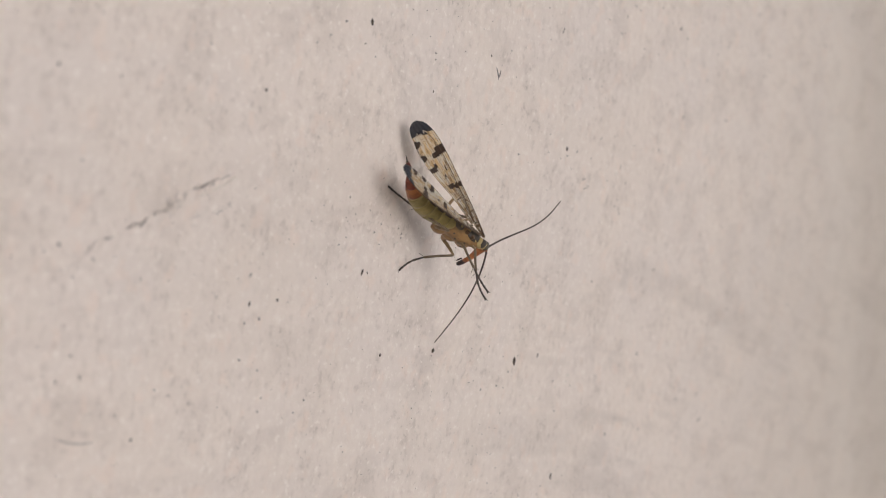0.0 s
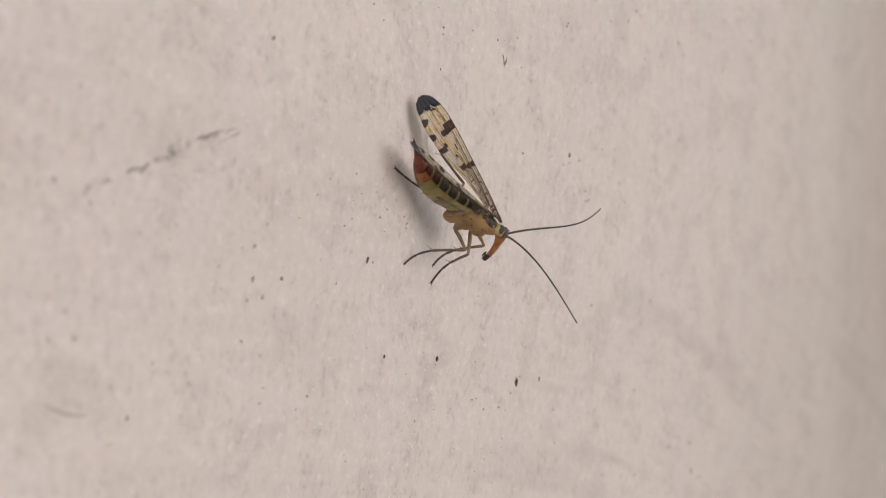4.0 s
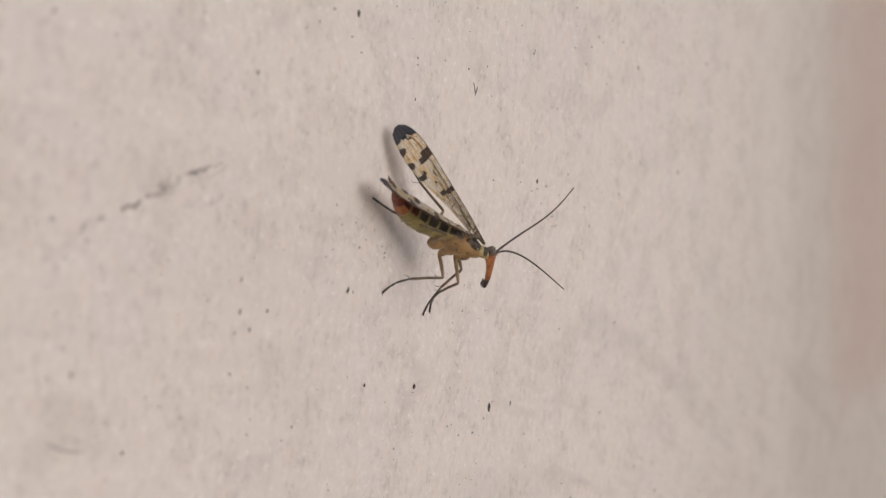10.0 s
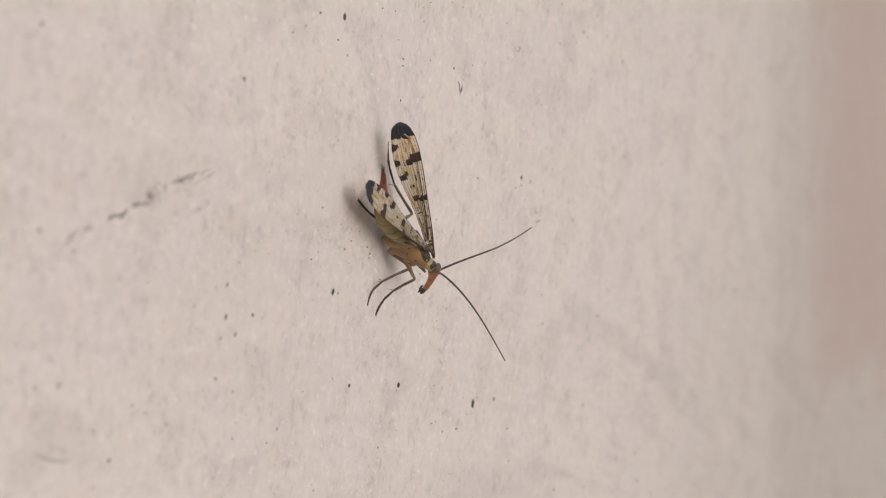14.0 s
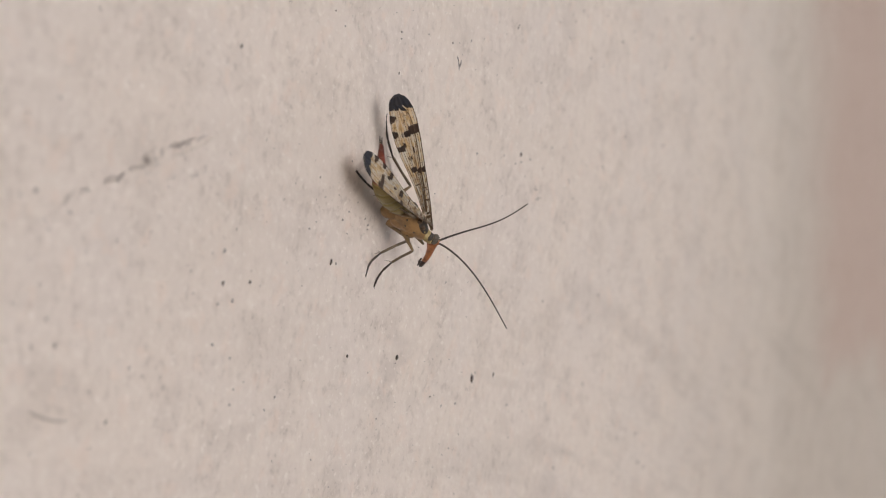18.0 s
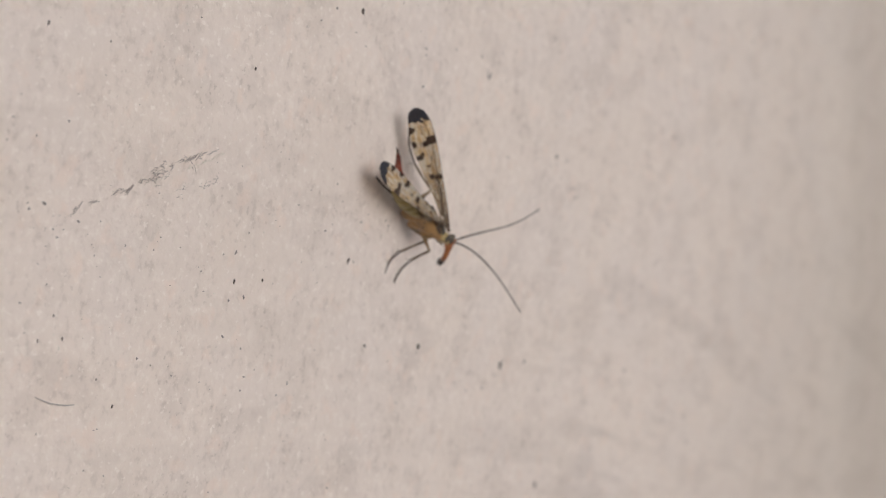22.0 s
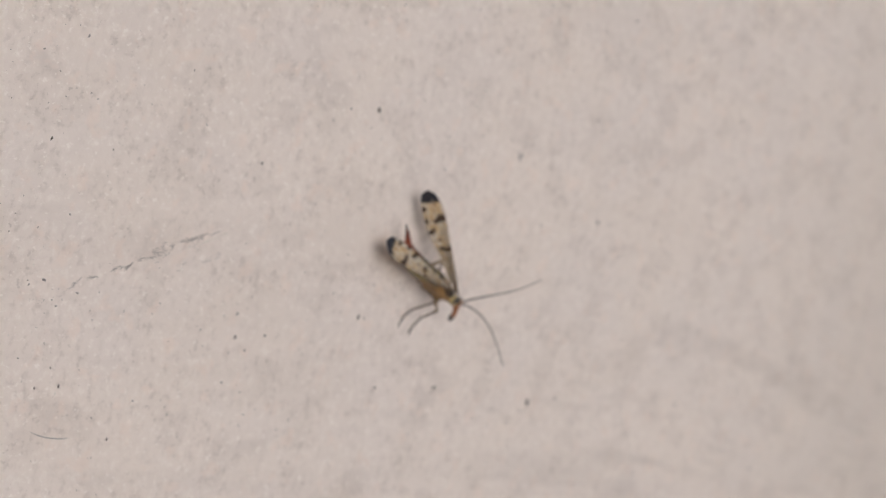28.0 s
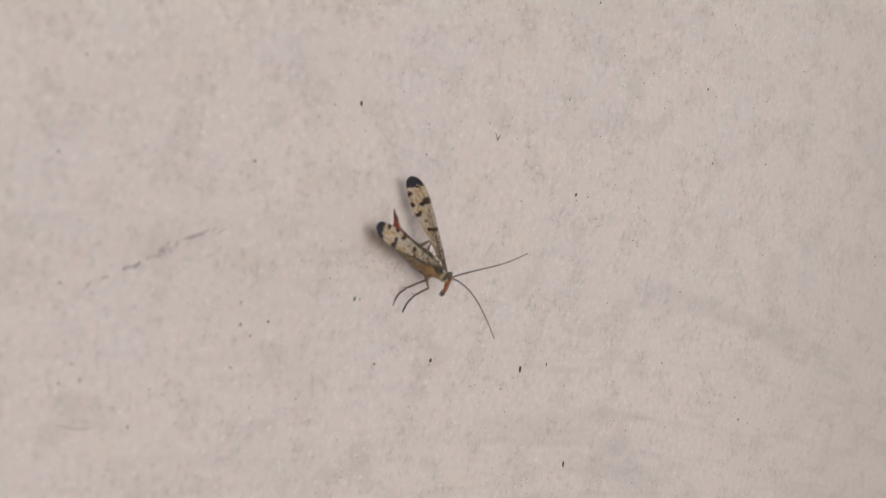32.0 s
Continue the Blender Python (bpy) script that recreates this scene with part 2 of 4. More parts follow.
TIBIA = skin("shin_brown", (0.16, 0.115, 0.07), (0.10, 0.07, 0.045), 1200, 0.45)
TARSUS = skin("foot_dark", (0.040, 0.031, 0.027), (0.07, 0.05, 0.038), 1200, 0.5)
DIRT = skin("dirt_dark", (0.045, 0.036, 0.03), (0.13, 0.10, 0.08), 2600, 0.85)
SCUFF = skin("scuff_grey", (0.46, 0.41, 0.385), (0.29, 0.26, 0.245), 2600, 0.85)
GRIT = skin("grit_grey", (0.30, 0.27, 0.255), (0.18, 0.16, 0.155), 2600, 0.85)
FIBRE = skin("fibre_grey", (0.44, 0.40, 0.38), (0.36, 0.33, 0.31), 2600, 0.8)
FLAKE_GLINT = skin("paint_flake_glint_white", (0.80, 0.73, 0.66), (0.70, 0.64, 0.58), 1200, 0.6)
CONCRETE = skin("ground_concrete", (0.36, 0.33, 0.30), (0.28, 0.26, 0.24), 6, 0.85)


# ---- helpers for meshes ----
def part(name, bm, material, parent=None, label="", smooth=True):
    me = bpy.data.meshes.new(name)
    bm.normal_update()
    bm.to_mesh(me)
    bm.free()
    if smooth:
        me.polygons.foreach_set("use_smooth", [True] * len(me.polygons))
    me.materials.append(material)
    ob = new(name, me)
    ob.parent = parent
    return tagged(ob, label) if label else ob


def tube(bm, pts, radii, seg=8, squash=None, caps=True):
    """A closed tube along pts (mm); radii: one number a point, squash: height over width."""
    pts = [Vector(p) for p in pts]
    rings, side = [], None
    for i, p in enumerate(pts):
        d = (pts[min(i + 1, len(pts) - 1)] - pts[max(i - 1, 0)]).normalized()
        if side is None:
            side = d.cross(Vector((0, 0, 1)) if abs(d.z) < 0.9 else Vector((0, 1, 0))).normalized()
        side = (side - d * side.dot(d)).normalized()
        up = side.cross(d)
        q = 1.0 if squash is None else squash[i]
        rings.append([bm.verts.new((p + radii[i] * (math.cos(a) * side + q * math.sin(a) * up)) * MM)
                      for a in (2 * math.pi * k / seg for k in range(seg))])
    for r0, r1 in zip(rings, rings[1:]):
        for k in range(seg):
            bm.faces.new((r0[k], r0[(k + 1) % seg], r1[(k + 1) % seg], r1[k]))
    if caps:
        bm.faces.new(rings[0][::-1])
        bm.faces.new(rings[-1])
    return bm


def blob(bm, centre, radii, subdiv=3, turn=None, rough=0.0, rng=None):
    """An ellipsoid, a little uneven where rough is given (mm)."""
    made = bmesh.ops.create_icosphere(bm, subdivisions=subdiv, radius=1.0)["verts"]
    for v in made:
        co = Vector((v.co.x * radii[0], v.co.y * radii[1], v.co.z * radii[2]))
        if rough:
            co *= 1 + rough * noise.noise(v.co * 2.3 + Vector(centre) * 7.1)
        if turn is not None:
            co = turn @ co
        v.co = (Vector(centre) + co) * MM
    return bm


def curve(a, b, c, n):
    """Points of a smooth bow through a, b (middle) and c."""
    a, b, c = Vector(a), Vector(b), Vector(c)
    k = 2 * b - (a + c) / 2
    return [(1 - u) ** 2 * a + 2 * u * (1 - u) * k + u * u * c for u in (i / (n - 1) for i in range(n))]


def lerp(xs, ys, x):
    return float(np.interp(x, xs, ys))


# ---- the wall ----
def lines(lo, hi, step, outer_lo, outer_hi):
    dense = list(np.arange(lo, hi + step / 2, step))
    before = [outer_lo + (lo - outer_lo) * k / 6 for k in range(6)]
    after = [hi + (outer_hi - hi) * k / 6 for k in range(1, 7)]
    return before + dense + after


def build_wall():
    xs = lines(-0.17, 0.36, 0.0009, -1.6, 1.6)
    zs = lines(1.10, 1.31, 0.0007, 0.0, 2.5)
    nx, nz = len(xs), len(zs)
    verts = []
    for z in zs:
        for x in xs:
            y = 0.0
            if -0.17 <= x <= 0.36 and 1.10 <= z <= 1.31:
                p = Vector((x * 0.55, 0, z))
                y = 0.00022 * noise.noise(p * 55) + 0.00012 * noise.noise(p * 190) + 0.00008 * noise.noise(p * 520)
                q = Vector((x * 0.09, 0.4, z + 0.8 * max(x, 0) ** 2))
                y += 0.00011 * noise.noise(q * 330) + 0.00012 * noise.noise(q * 120)
                edge = min(x + 0.17, 0.36 - x, z - 1.10, 1.31 - z) / 0.02
                y *= min(1.0, max(0.0, edge))
            verts.append((x, y, z))
    faces = [(j * nx + i, j * nx + i + 1, (j + 1) * nx + i + 1, (j + 1) * nx + i) for j in range(nz - 1) for i in range(nx - 1)]
    rim = [i for i in range(nx)] + [j * nx + nx - 1 for j in range(1, nz)] + [(nz - 1) * nx + i for i in range(nx - 2, -1, -1)] + [j * nx for j in range(nz - 2, 0, -1)]
    base = len(verts)
    verts += [(verts[k][0], 0.24, verts[k][2]) for k in rim]
    n = len(rim)
    faces += [(rim[(k + 1) % n], rim[k], base + k, base + (k + 1) % n) for k in range(n)]
    faces.append(tuple(base + k for k in range(n)))
    me = bpy.data.meshes.new("wall_north")
    me.from_pydata(verts, [], faces)
    me.polygons.foreach_set("use_smooth", [True] * len(me.polygons))
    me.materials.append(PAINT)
    return tagged(new("wall_north", me), "off-white brushed paint on a plastered outdoor wall, faintly grimy", "wall", kind="structure")


wall = build_wall()

# ground out of view, added to bounce light onto the wall
bm = bmesh.new()
bmesh.ops.create_grid(bm, x_segments=8, y_segments=8, size=40)
ground = tagged(part("ground", bm, CONCRETE), "plain grey concrete ground, out of view, added for bounce light", "ground", kind="structure")


def speck(x, z, size, stretch=1.0, lean=0.0, material=None, rng=random):
    """One crumb of dirt stuck to the paint; x and z in mm from the wall's zero."""
    size *= 0.72
    bm = bmesh.new()
    turn = Matrix.Rotation(radians(lean), 3, "Y")
    blob(bm, (0, 0, 0), (size, size * 0.45, size * stretch), 2, turn, 0.55)
    ob = part("speck", bm, material or DIRT, wall)
    ob.location = (x * MM, -size * 0.15 * MM, HEIGHT + z * MM)
    return ob


# crumbs: x, z, size (mm), stretch, lean (degrees)
for row in ((-0.1, 0.0, 0.42, 1.1, 20), (25.7, -2.3, 0.42, 1.9, -8), (33.5, -1.8, 0.26, 1.9, -20), (-26.6, 37.1, 0.36, 1.5, -25),
            (-21.6, 9.6, 0.22, 2.6, 24), (-20.3, 9.5, 0.12, 1.9, -35), (43.7, -18.9, 0.36, 2.1, -10), (-48.3, 28.3, 0.24, 1.2, 0),
            (-40.7, 6.8, 0.26, 1.0, 0), (-46.6, 6.5, 0.26, 1.6, 10), (34.8, 25.7, 0.36, 1.2, 15), (-8.9, 30.6, 0.26, 1.0, 0),
            (-14.5, 0.0, 0.26, 1.1, 0), (-85.5, 28.2, 0.25, 1.5, 20), (-66.5, -6.1, 0.24, 1.3, 20)):
    speck(*row)
for row in ((-84.9, 18.3, 0.24), (-89.2, 17.6, 0.2), (-69.9, -3.5, 0.2), (-80.4, 0.1, 0.24), (-78.4, 2.4, 0.24), (-76.5, 0.3, 0.28),
            (-42.2, -12.4, 0.28), (-50.9, -8.8, 0.24), (-48.2, 18.3, 0.18), (-26.8, 17.9, 0.22), (-80.2, 5.2, 0.18), (-44.9, 11.6, 0.16),
            (-58.1, 9.5, 0.16), (-60.6, -2.2, 0.18), (-57.3, -2.3, 0.18), (-75.3, 27.8, 0.22), (-52.3, -0.4, 0.16), (6.5, 35.9, 0.26),
            (28.8, 41.1, 0.22), (50.2, 7.8, 0.22), (13.2, -4.3, 0.2), (-40.6, 20.4, 0.2), (-21.5, 16.5, 0.17), (-28.4, 6.9, 0.16),
            (39.8, 35.3, 0.22), (-45.9, 13.7, 0.16), (-19.0, 20.2, 0.15)):
    speck(row[0], row[1], row[2] * 0.6, stretch=random.uniform(1.0, 1.7), lean=random.uniform(-40, 40))
for row in ((33.4, 56.4, 0.32), (28.5, 40.7, 0.28), (23.0, 43.3, 0.18), (72.6, -3.1, 0.3), (93.0, -11.1, 0.24), (79.9, 32.3, 0.28),
            (43.6, 48.7, 0.22), (45.3, 53.6, 0.26), (80.4, 56.7, 0.26), (73.9, 45.0, 0.34), (110.5, 50.5, 0.3), (51.3, 44.7, 0.22),
            (68.5, 33.3, 0.22), (57.5, 17.4, 0.24), (75.2, 9.4, 0.28), (103.1, -10.7, 0.28), (119.8, -12.5, 0.28), (106.0, -15.0, 0.36),
            (130.2, -13.8, 0.26), (103.9, 13.3, 0.24), (105.3, 16.0, 0.24), (70.6, 27.1, 0.2), (156.9, 14.0, 0.34), (113.6, 4.2, 0.22)):
    speck(row[0], row[1], row[2] * 0.7, stretch=random.uniform(1.0, 1.8), lean=random.uniform(-40, 40))

# the forked crumb of grey grit
fork = bmesh.new()
for a, b in (((-0.9, 0, 0.9), (0.1, -0.05, -0.7)), ((0.9, 0, 0.6), (0.1, -0.05, -0.7)), ((0.1, 0, -0.5), (0.0, 0, -1.0))):
    tube(fork, curve(a, (Vector(a) + Vector(b)) / 2 + Vector((0.1, 0, 0.05)), b, 5), [0.06, 0.11, 0.13, 0.16, 0.08], 7)
fork = part("forked_grit", fork, GRIT, wall, "grey forked crumb of grit")
fork.scale = (0.8, 0.8, 0.8)
fork.location = (9.2 * MM, 0, HEIGHT + 33.9 * MM)


# strokes of the scuff: from x, z to x, z (mm), how wide it scatters, slivers, how heavy
SCRATCHES = ((-61.0, 17.8, -58.8, 18.3, 0.12, 14, 1.1), (-58.8, 18.3, -53.8, 19.4, 0.10, 22, 0.95), (-58.5, 18.2, -57.4, 17.4, 0.14, 5, 0.8), (-65.1, 16.1, -61.7, 17.2, 0.42, 60, 0.8),
             (-67.3, 15.4, -62.2, 16.4, 0.12, 22, 1.0), (-69.1, 14.4, -67.7, 15.4, 0.05, 10, 1.1), (-71.6, 13.9, -69.6, 14.5, 0.14, 14, 0.9), (-75.2, 12.9, -73.7, 13.1, 0.10, 10, 0.8),
             (-78.1, 11.6, -76.5, 12.5, 0.14, 16, 0.8), (-84.0, 9.6, -78.1, 11.6, 0.25, 12, 0.55), (-56.1, 15.4, -52.6, 16.9, 0.30, 36, 0.6), (-60.5, 14.5, -58.7, 15.7, 0.40, 18, 0.55))
LIFTED = ((-58.9, 17.2, -52.1, 19.4, 0.06, 26, 1.0), (-66.4, 15.2, -60.8, 16.7, 0.08, 16, 0.9))


def scuff():
    """A slanting scuff: broken strokes of grey slivers, with lifted paint along them."""
    rng = random.Random(7)
    for rows, nm, mt, lb in ((SCRATCHES, "scuff_mark", SCUFF, "slanting grey scuff in the paint"), (LIFTED, "lifted_paint", FLAKE_GLINT, "small white lifted slivers of paint")):
        bm = bmesh.new()
        for x0, z0, x1, z1, spread, count, heavy in rows:
            start, way = Vector((x0, 0, z0)), Vector((x1 - x0, 0, z1 - z0))
            along = way.normalized()
            across = Vector((-along.z, 0, along.x))
            for _ in range(count):
                u = rng.random()
                wander = 0.12 * noise.noise(Vector((u * way.length * 0.9, x0, z0)))
                p = start + way * u + across * (rng.gauss(0, spread) + wander)
                n, w = rng.uniform(0.12, 0.7) * heavy, rng.uniform(0.02, 0.055) * heavy
                d = (along + across * rng.gauss(0, 0.35)) * n
                deep = Vector((0, 0.02, 0))
                tube(bm, [p - d + deep, p + Vector((0, -0.04, 0)) + across * rng.gauss(0, 0.04), p + d + deep], [w * 0.3, w, w * 0.3], 5)
        ob = part(nm, bm, mt, wall, lb)
        ob.location = (0, -0.0001, HEIGHT)


scuff()
bm = bmesh.new()
tube(bm, [(-79.8, -0.1, -5.0), (-78.6, -0.15, -5.35), (-77.2, -0.15, -5.65), (-75.6, -0.15, -5.8), (-74.3, -0.15, -5.85), (-73.3, -0.1, -5.8)], [0.03, 0.06, 0.07, 0.07, 0.06, 0.03], 6)
fibre = part("fibre", bm, FIBRE, wall, "fine curved grey fibre")
fibre.location = (0, -0.0001, HEIGHT)


def dust(count, seed, lo, hi, material, label):
    """Countless tiny grains all over the paint, thicker in drifts."""
    rng = random.Random(seed)
    bm = bmesh.new()
    done = 0
    while done < count:
        x, z = rng.uniform(-150, 330), rng.uniform(-60, 95)
        if noise.noise(Vector((x * 0.03, seed, z * 0.06))) + rng.uniform(-0.5, 0.6) < 0:
            continue
        r = rng.uniform(lo, hi) * (1.5 if rng.random() < 0.08 else 1.0)
        a = rng.uniform(0, math.pi)
        sx, sz = r * rng.uniform(1.0, 2.4), r
        c, s = math.cos(a), math.sin(a)
        y = 0.00022 * noise.noise(Vector((x * MM * 0.55, 0, HEIGHT + z * MM)) * 55) * 1000
        top = bm.verts.new(Vector((x, y - r * 0.55 - 0.03, z)) * MM)
        ring = []
        for k in range(5):
            t = 2 * math.pi * k / 5
            u, v = sx * math.cos(t) * rng.uniform(0.7, 1.2), sz * math.sin(t) * rng.uniform(0.7, 1.2)
            ring.append(bm.verts.new(Vector((x + c * u - s * v, y + 0.12, z + s * u + c * v)) * MM))
        for k in range(5):
            bm.faces.new((top, ring[(k + 1) % 5], ring[k]))
        done += 1
    ob = tagged(part("dust", bm, material), label, "dust", kind="stuff")
    ob.location = (0, 0, HEIGHT)


dust(900, 3, 0.035, 0.095, DIRT, "tiny dark grains of dust on the painted wall")
dust(2600, 5, 0.05, 0.15, GRIT, "fine grey grit caught on the painted wall")
# pale grains added in place of highlights on the rough paint
dust(1500, 9, 0.05, 0.15, FLAKE_GLINT, "tiny white grains standing in for glints on the wall paint")


# ---- the scorpionfly (its own space: x ahead, y to its left, z away from the wall, mm) ----
fly = tagged(new("scorpionfly"), "scorpionfly with spotted amber wings and red tail on painted wall", "insect")
F, L, U = Vector((0.748, 0, -0.663)).normalized(), Vector((0.663, 0, 0.748)).normalized(), Vector((0, -1, 0))
STAND = Matrix((F, L, U)).transposed().to_4x4()
STAND.translation = Vector((-8.6, 0, 14.9)) * MM + Vector((0, 0, HEIGHT))


def build_thorax():
    bm = bmesh.new()
    xs = [-3.0, -2.6, -2.0, -1.2, -0.4, 0.5, 1.3, 1.9, 2.3]
    zs = [3.0, 2.75, 2.65, 2.72, 3.0, 3.42, 3.95, 4.3, 4.55]
    rw = [0.45, 0.95, 1.2, 1.3, 1.35, 1.25, 0.95, 0.7, 0.4]
    rh = [0.6, 1.3, 1.55, 1.58, 1.5, 1.25, 0.95, 0.7, 0.4]
    tube(bm, [(x, 0, z) for x, z in zip(xs, zs)], rw, 20, [h / w for h, w in zip(rh, rw)])
    thorax = part("thorax", bm, TAN, fly, "tan thorax with brown dots")
    # side plates, each a shallow bulge
    for s in (-1, 1):
        for x, z, r in ((-1.85, 1.35, 0.84), (-0.5, 2.2, 0.86), (0.9, 3.0, 0.72)):
            bm = blob(bmesh.new(), (x, s * 0.72, z), (r, 0.62, r * 1.25), 3, Matrix.Rotation(radians(18), 3, "Y"), 0.10)
            part("side_plate", bm, TAN, thorax)
        for x, z in ((-1.5, 3.5), (-0.6, 3.1), (0.3, 3.9), (0.9, 3.0), (-2.2, 2.9)):
            part("dot", blob(bmesh.new(), (x, s * 1.30, z), (0.13, 0.09, 0.11), 2), DARK, thorax)
    # the dark back with yellow knobs
    bm = blob(bmesh.new(), (0.45, 0, 4.3), (1.35, 0.72, 0.5), 3, Matrix.Rotation(radians(-16), 3, "Y"), 0.08)
    part("back_plate", bm, DARK, thorax, "dark back plate")
    bm = blob(bmesh.new(), (-1.6, 0, 3.85), (1.1, 0.8, 0.5), 3, None, 0.08)
    part("back_plate", bm, DARK, thorax, "dark back plate")
    for x, y, z, r in ((0.95, 0.4, 4.68, 0.18), (0.95, -0.4, 4.68, 0.18), (-0.4, 0.0, 4.5, 0.26), (-1.6, 0.35, 4.25, 0.2), (-1.6, -0.35, 4.25, 0.2)):
        part("yellow_knob", blob(bmesh.new(), (x, y, z), (r, r * 0.9, r * 0.7), 2), YELLOW, thorax)
    for s in (-1, 1):
        for x, z in ((0.35, 4.6), (-0.55, 4.45)):
            part("wing_joint", blob(bmesh.new(), (x, s * 0.42, z), (0.28, 0.26, 0.32), 2, None, 0.1), VEIN, thorax)
    bm = bmesh.new()
    tube(bm, [(1.5, 0, 4.35), (2.0, 0, 4.55), (2.5, 0.02, 4.75), (2.9, 0.05, 4.85)], [0.62, 0.66, 0.5, 0.36], 14)
    part("neck", bm, YELLOW, thorax, "yellow neck")
    bm = bmesh.new()
    tube(bm, [(1.85, 0, 4.75), (2.1, 0, 4.87), (2.35, 0, 4.98)], [0.50, 0.55, 0.45], 14)
    part("collar", bm, DARK, thorax, "dark collar")


build_thorax()


def build_abdomen():
    """Rests along -x from its joint, so that it can swing there."""
    xs = [0.6, 0, -1.0, -2.2, -3.6, -5.0, -6.3, -7.4, -8.3, -9.0, -9.7, -10.3, -10.8]
    zs = [0.1, -0.1, -0.45, -0.8, -1.08, -1.18, -1.1, -0.86, -0.52, -0.12, 0.25, 0.52, 0.66]
    rs = [0.8, 0.95, 1.10, 1.24, 1.36, 1.32, 1.14, 0.86, 0.62, 0.43, 0.33, 0.27, 0.16]
    bm = bmesh.new()
    tube(bm, [(x, 0, z) for x, z in zip(xs, zs)], [r * 0.92 for r in rs], 18)
    abdomen = part("abdomen", bm, BAND, fly, "tapering abdomen, olive below, dark plates above, red at the end")
    cuts = [0.5, -1.1, -2.5, -3.9, -5.25, -6.5, -7.6, -8.5, -9.3, -10.1, -10.8]
    for i, (a, b) in enumerate(zip(cuts, cuts[1:])):
        gap = 0.16 if i < 5 else 0.02
        n = 6
        pts = [(a - 0.02 + (b + gap - a) * k / (n - 1), 0, 0) for k in range(n)]
        pts = [(x, 0, lerp(xs[::-1], zs[::-1], x)) for x, _, _ in pts]
        swell = [0.985, 1.0, 1.01, 1.01, 1.005, 0.985] if i < 5 else [1.0, 1.0, 1.005, 1.005, 1.0, 1.0]
        radii = [lerp(xs[::-1], rs[::-1], p[0]) * w for p, w in zip(pts, swell)]
        bm = tube(bmesh.new(), pts, radii, 20)
        part("abdomen_segment", bm, RED if i >= 6 else ORANGE if i == 5 else OLIVE, abdomen)
        if i < 6:
            # the plate over the top half of the segment
            bm = bmesh.new()
            rows = []
            inset = 0.17
            for k in range(5):
                x = a - inset + (b + gap + inset - a) * k / 4
                z, r = lerp(xs[::-1], zs[::-1], x), lerp(xs[::-1], rs[::-1], x) * 1.055
                rows.append([bm.verts.new(Vector((x, r * math.sin(t), z + r * math.cos(t))) * MM) for t in np.linspace(-0.84, 0.84, 11)])
            for r0, r1 in zip(rows, rows[1:]):
                for k in range(10):
                    bm.faces.new((r0[k], r0[k + 1], r1[k + 1], r1[k]))
            bmesh.ops.solidify(bm, geom=bm.faces[:], thickness=0.05 * MM)
            part("back_plate", bm, RUST if i >= 4 else PLATE, abdomen)
    for s in (-1, 1):
        bm = tube(bmesh.new(), [(-10.6, s * 0.08, 0.62), (-11.0, s * 0.14, 0.78), (-11.5, s * 0.16, 1.0)], [0.09, 0.08, 0.03], 7)
        part("tail_feeler", bm, TARSUS, abdomen, "dark pointed tail feeler")
    return abdomen


abdomen = build_abdomen()


def build_head():
    bm = blob(bmesh.new(), (0.0, 0, 0.05), (0.56, 0.54, 0.64), 3, None, 0.05)
    head = part("head", bm, HEAD, fly, "small brown head with a long orange beak")
    bm = bmesh.new()
    d = Vector((0.5, 0, -0.866))
    side = Vector((0.866, 0, 0.5))
    pts = [d * u + side * (0.34 * math.sin(math.pi * u / 4.4)) for u in (0.1, 0.5, 0.9, 1.4, 2.0, 2.55, 3.1)]
    tube(bm, pts, [0.60, 0.54, 0.44, 0.35, 0.30, 0.27, 0.25], 14, [1.15] * 7)
    part("beak", bm, ORANGE, head, "orange-brown curved beak")
    pts = [d * u + side * (0.34 * math.sin(math.pi * u / 4.4)) for u in (2.98, 3.2, 3.5, 3.8, 3.98)]
    part("beak_tip", tube(bmesh.new(), pts, [0.26, 0.27, 0.26, 0.22, 0.08], 11), BLACK, head, "black mouthparts")
    for s in (-1, 1):
        pts = [d * 3.1 + Vector((-0.12, s * 0.2, 0)), d * 3.6 + Vector((-0.20, s * 0.28, 0.0)), d * 3.95 + Vector((-0.28, s * 0.30, 0.05))]
        part("palp", tube(bmesh.new(), pts, [0.09, 0.10, 0.05], 7), BLACK, head)
        bm = blob(bmesh.new(), (0.06, s * 0.44, 0.20), (0.34, 0.26, 0.42), 3)
        part("eye", bm, EYE, head, "glossy dark grey eye")
        part("antenna_socket", blob(bmesh.new(), (0.55, s * 0.25, 0.28), (0.17, 0.17, 0.17), 2), ORANGE, head)
    part("crown", blob(bmesh.new(), (-0.05, 0, 0.48), (0.36, 0.34, 0.26), 3), PLATE, head, "grey-brown crown of the head")
    for y in (-0.16, 0.0, 0.16):
        part("small_eye", blob(bmesh.new(), (0.12, y, 0.72 - abs(y)), (0.08, 0.08, 0.08), 2), EYE, head)
    return head


head = build_head()


def build_antenna(chord, bow):
    """A thread of many short links from its socket along +x."""
    n = 44
    pts = [Vector((chord * u, 0, bow(u))) for u in (k / n for k in range(n + 1))]
    fine, radii = [], []
    for k in range(n):
        r = 0.125 - 0.06 * k / n
        fine += [pts[k], pts[k].lerp(pts[k + 1], 0.7)]
        radii += [r * 0.86, r * 1.06]
    fine.append(pts[-1])
    radii.append(0.035)
    return part("antenna", tube(bmesh.new(), fine, radii, 7), ANT, fly, "long thread-like brown antenna")


antenna_left = build_antenna(12.2, lambda u: -1.0 * math.sin(math.pi * u ** 1.8))
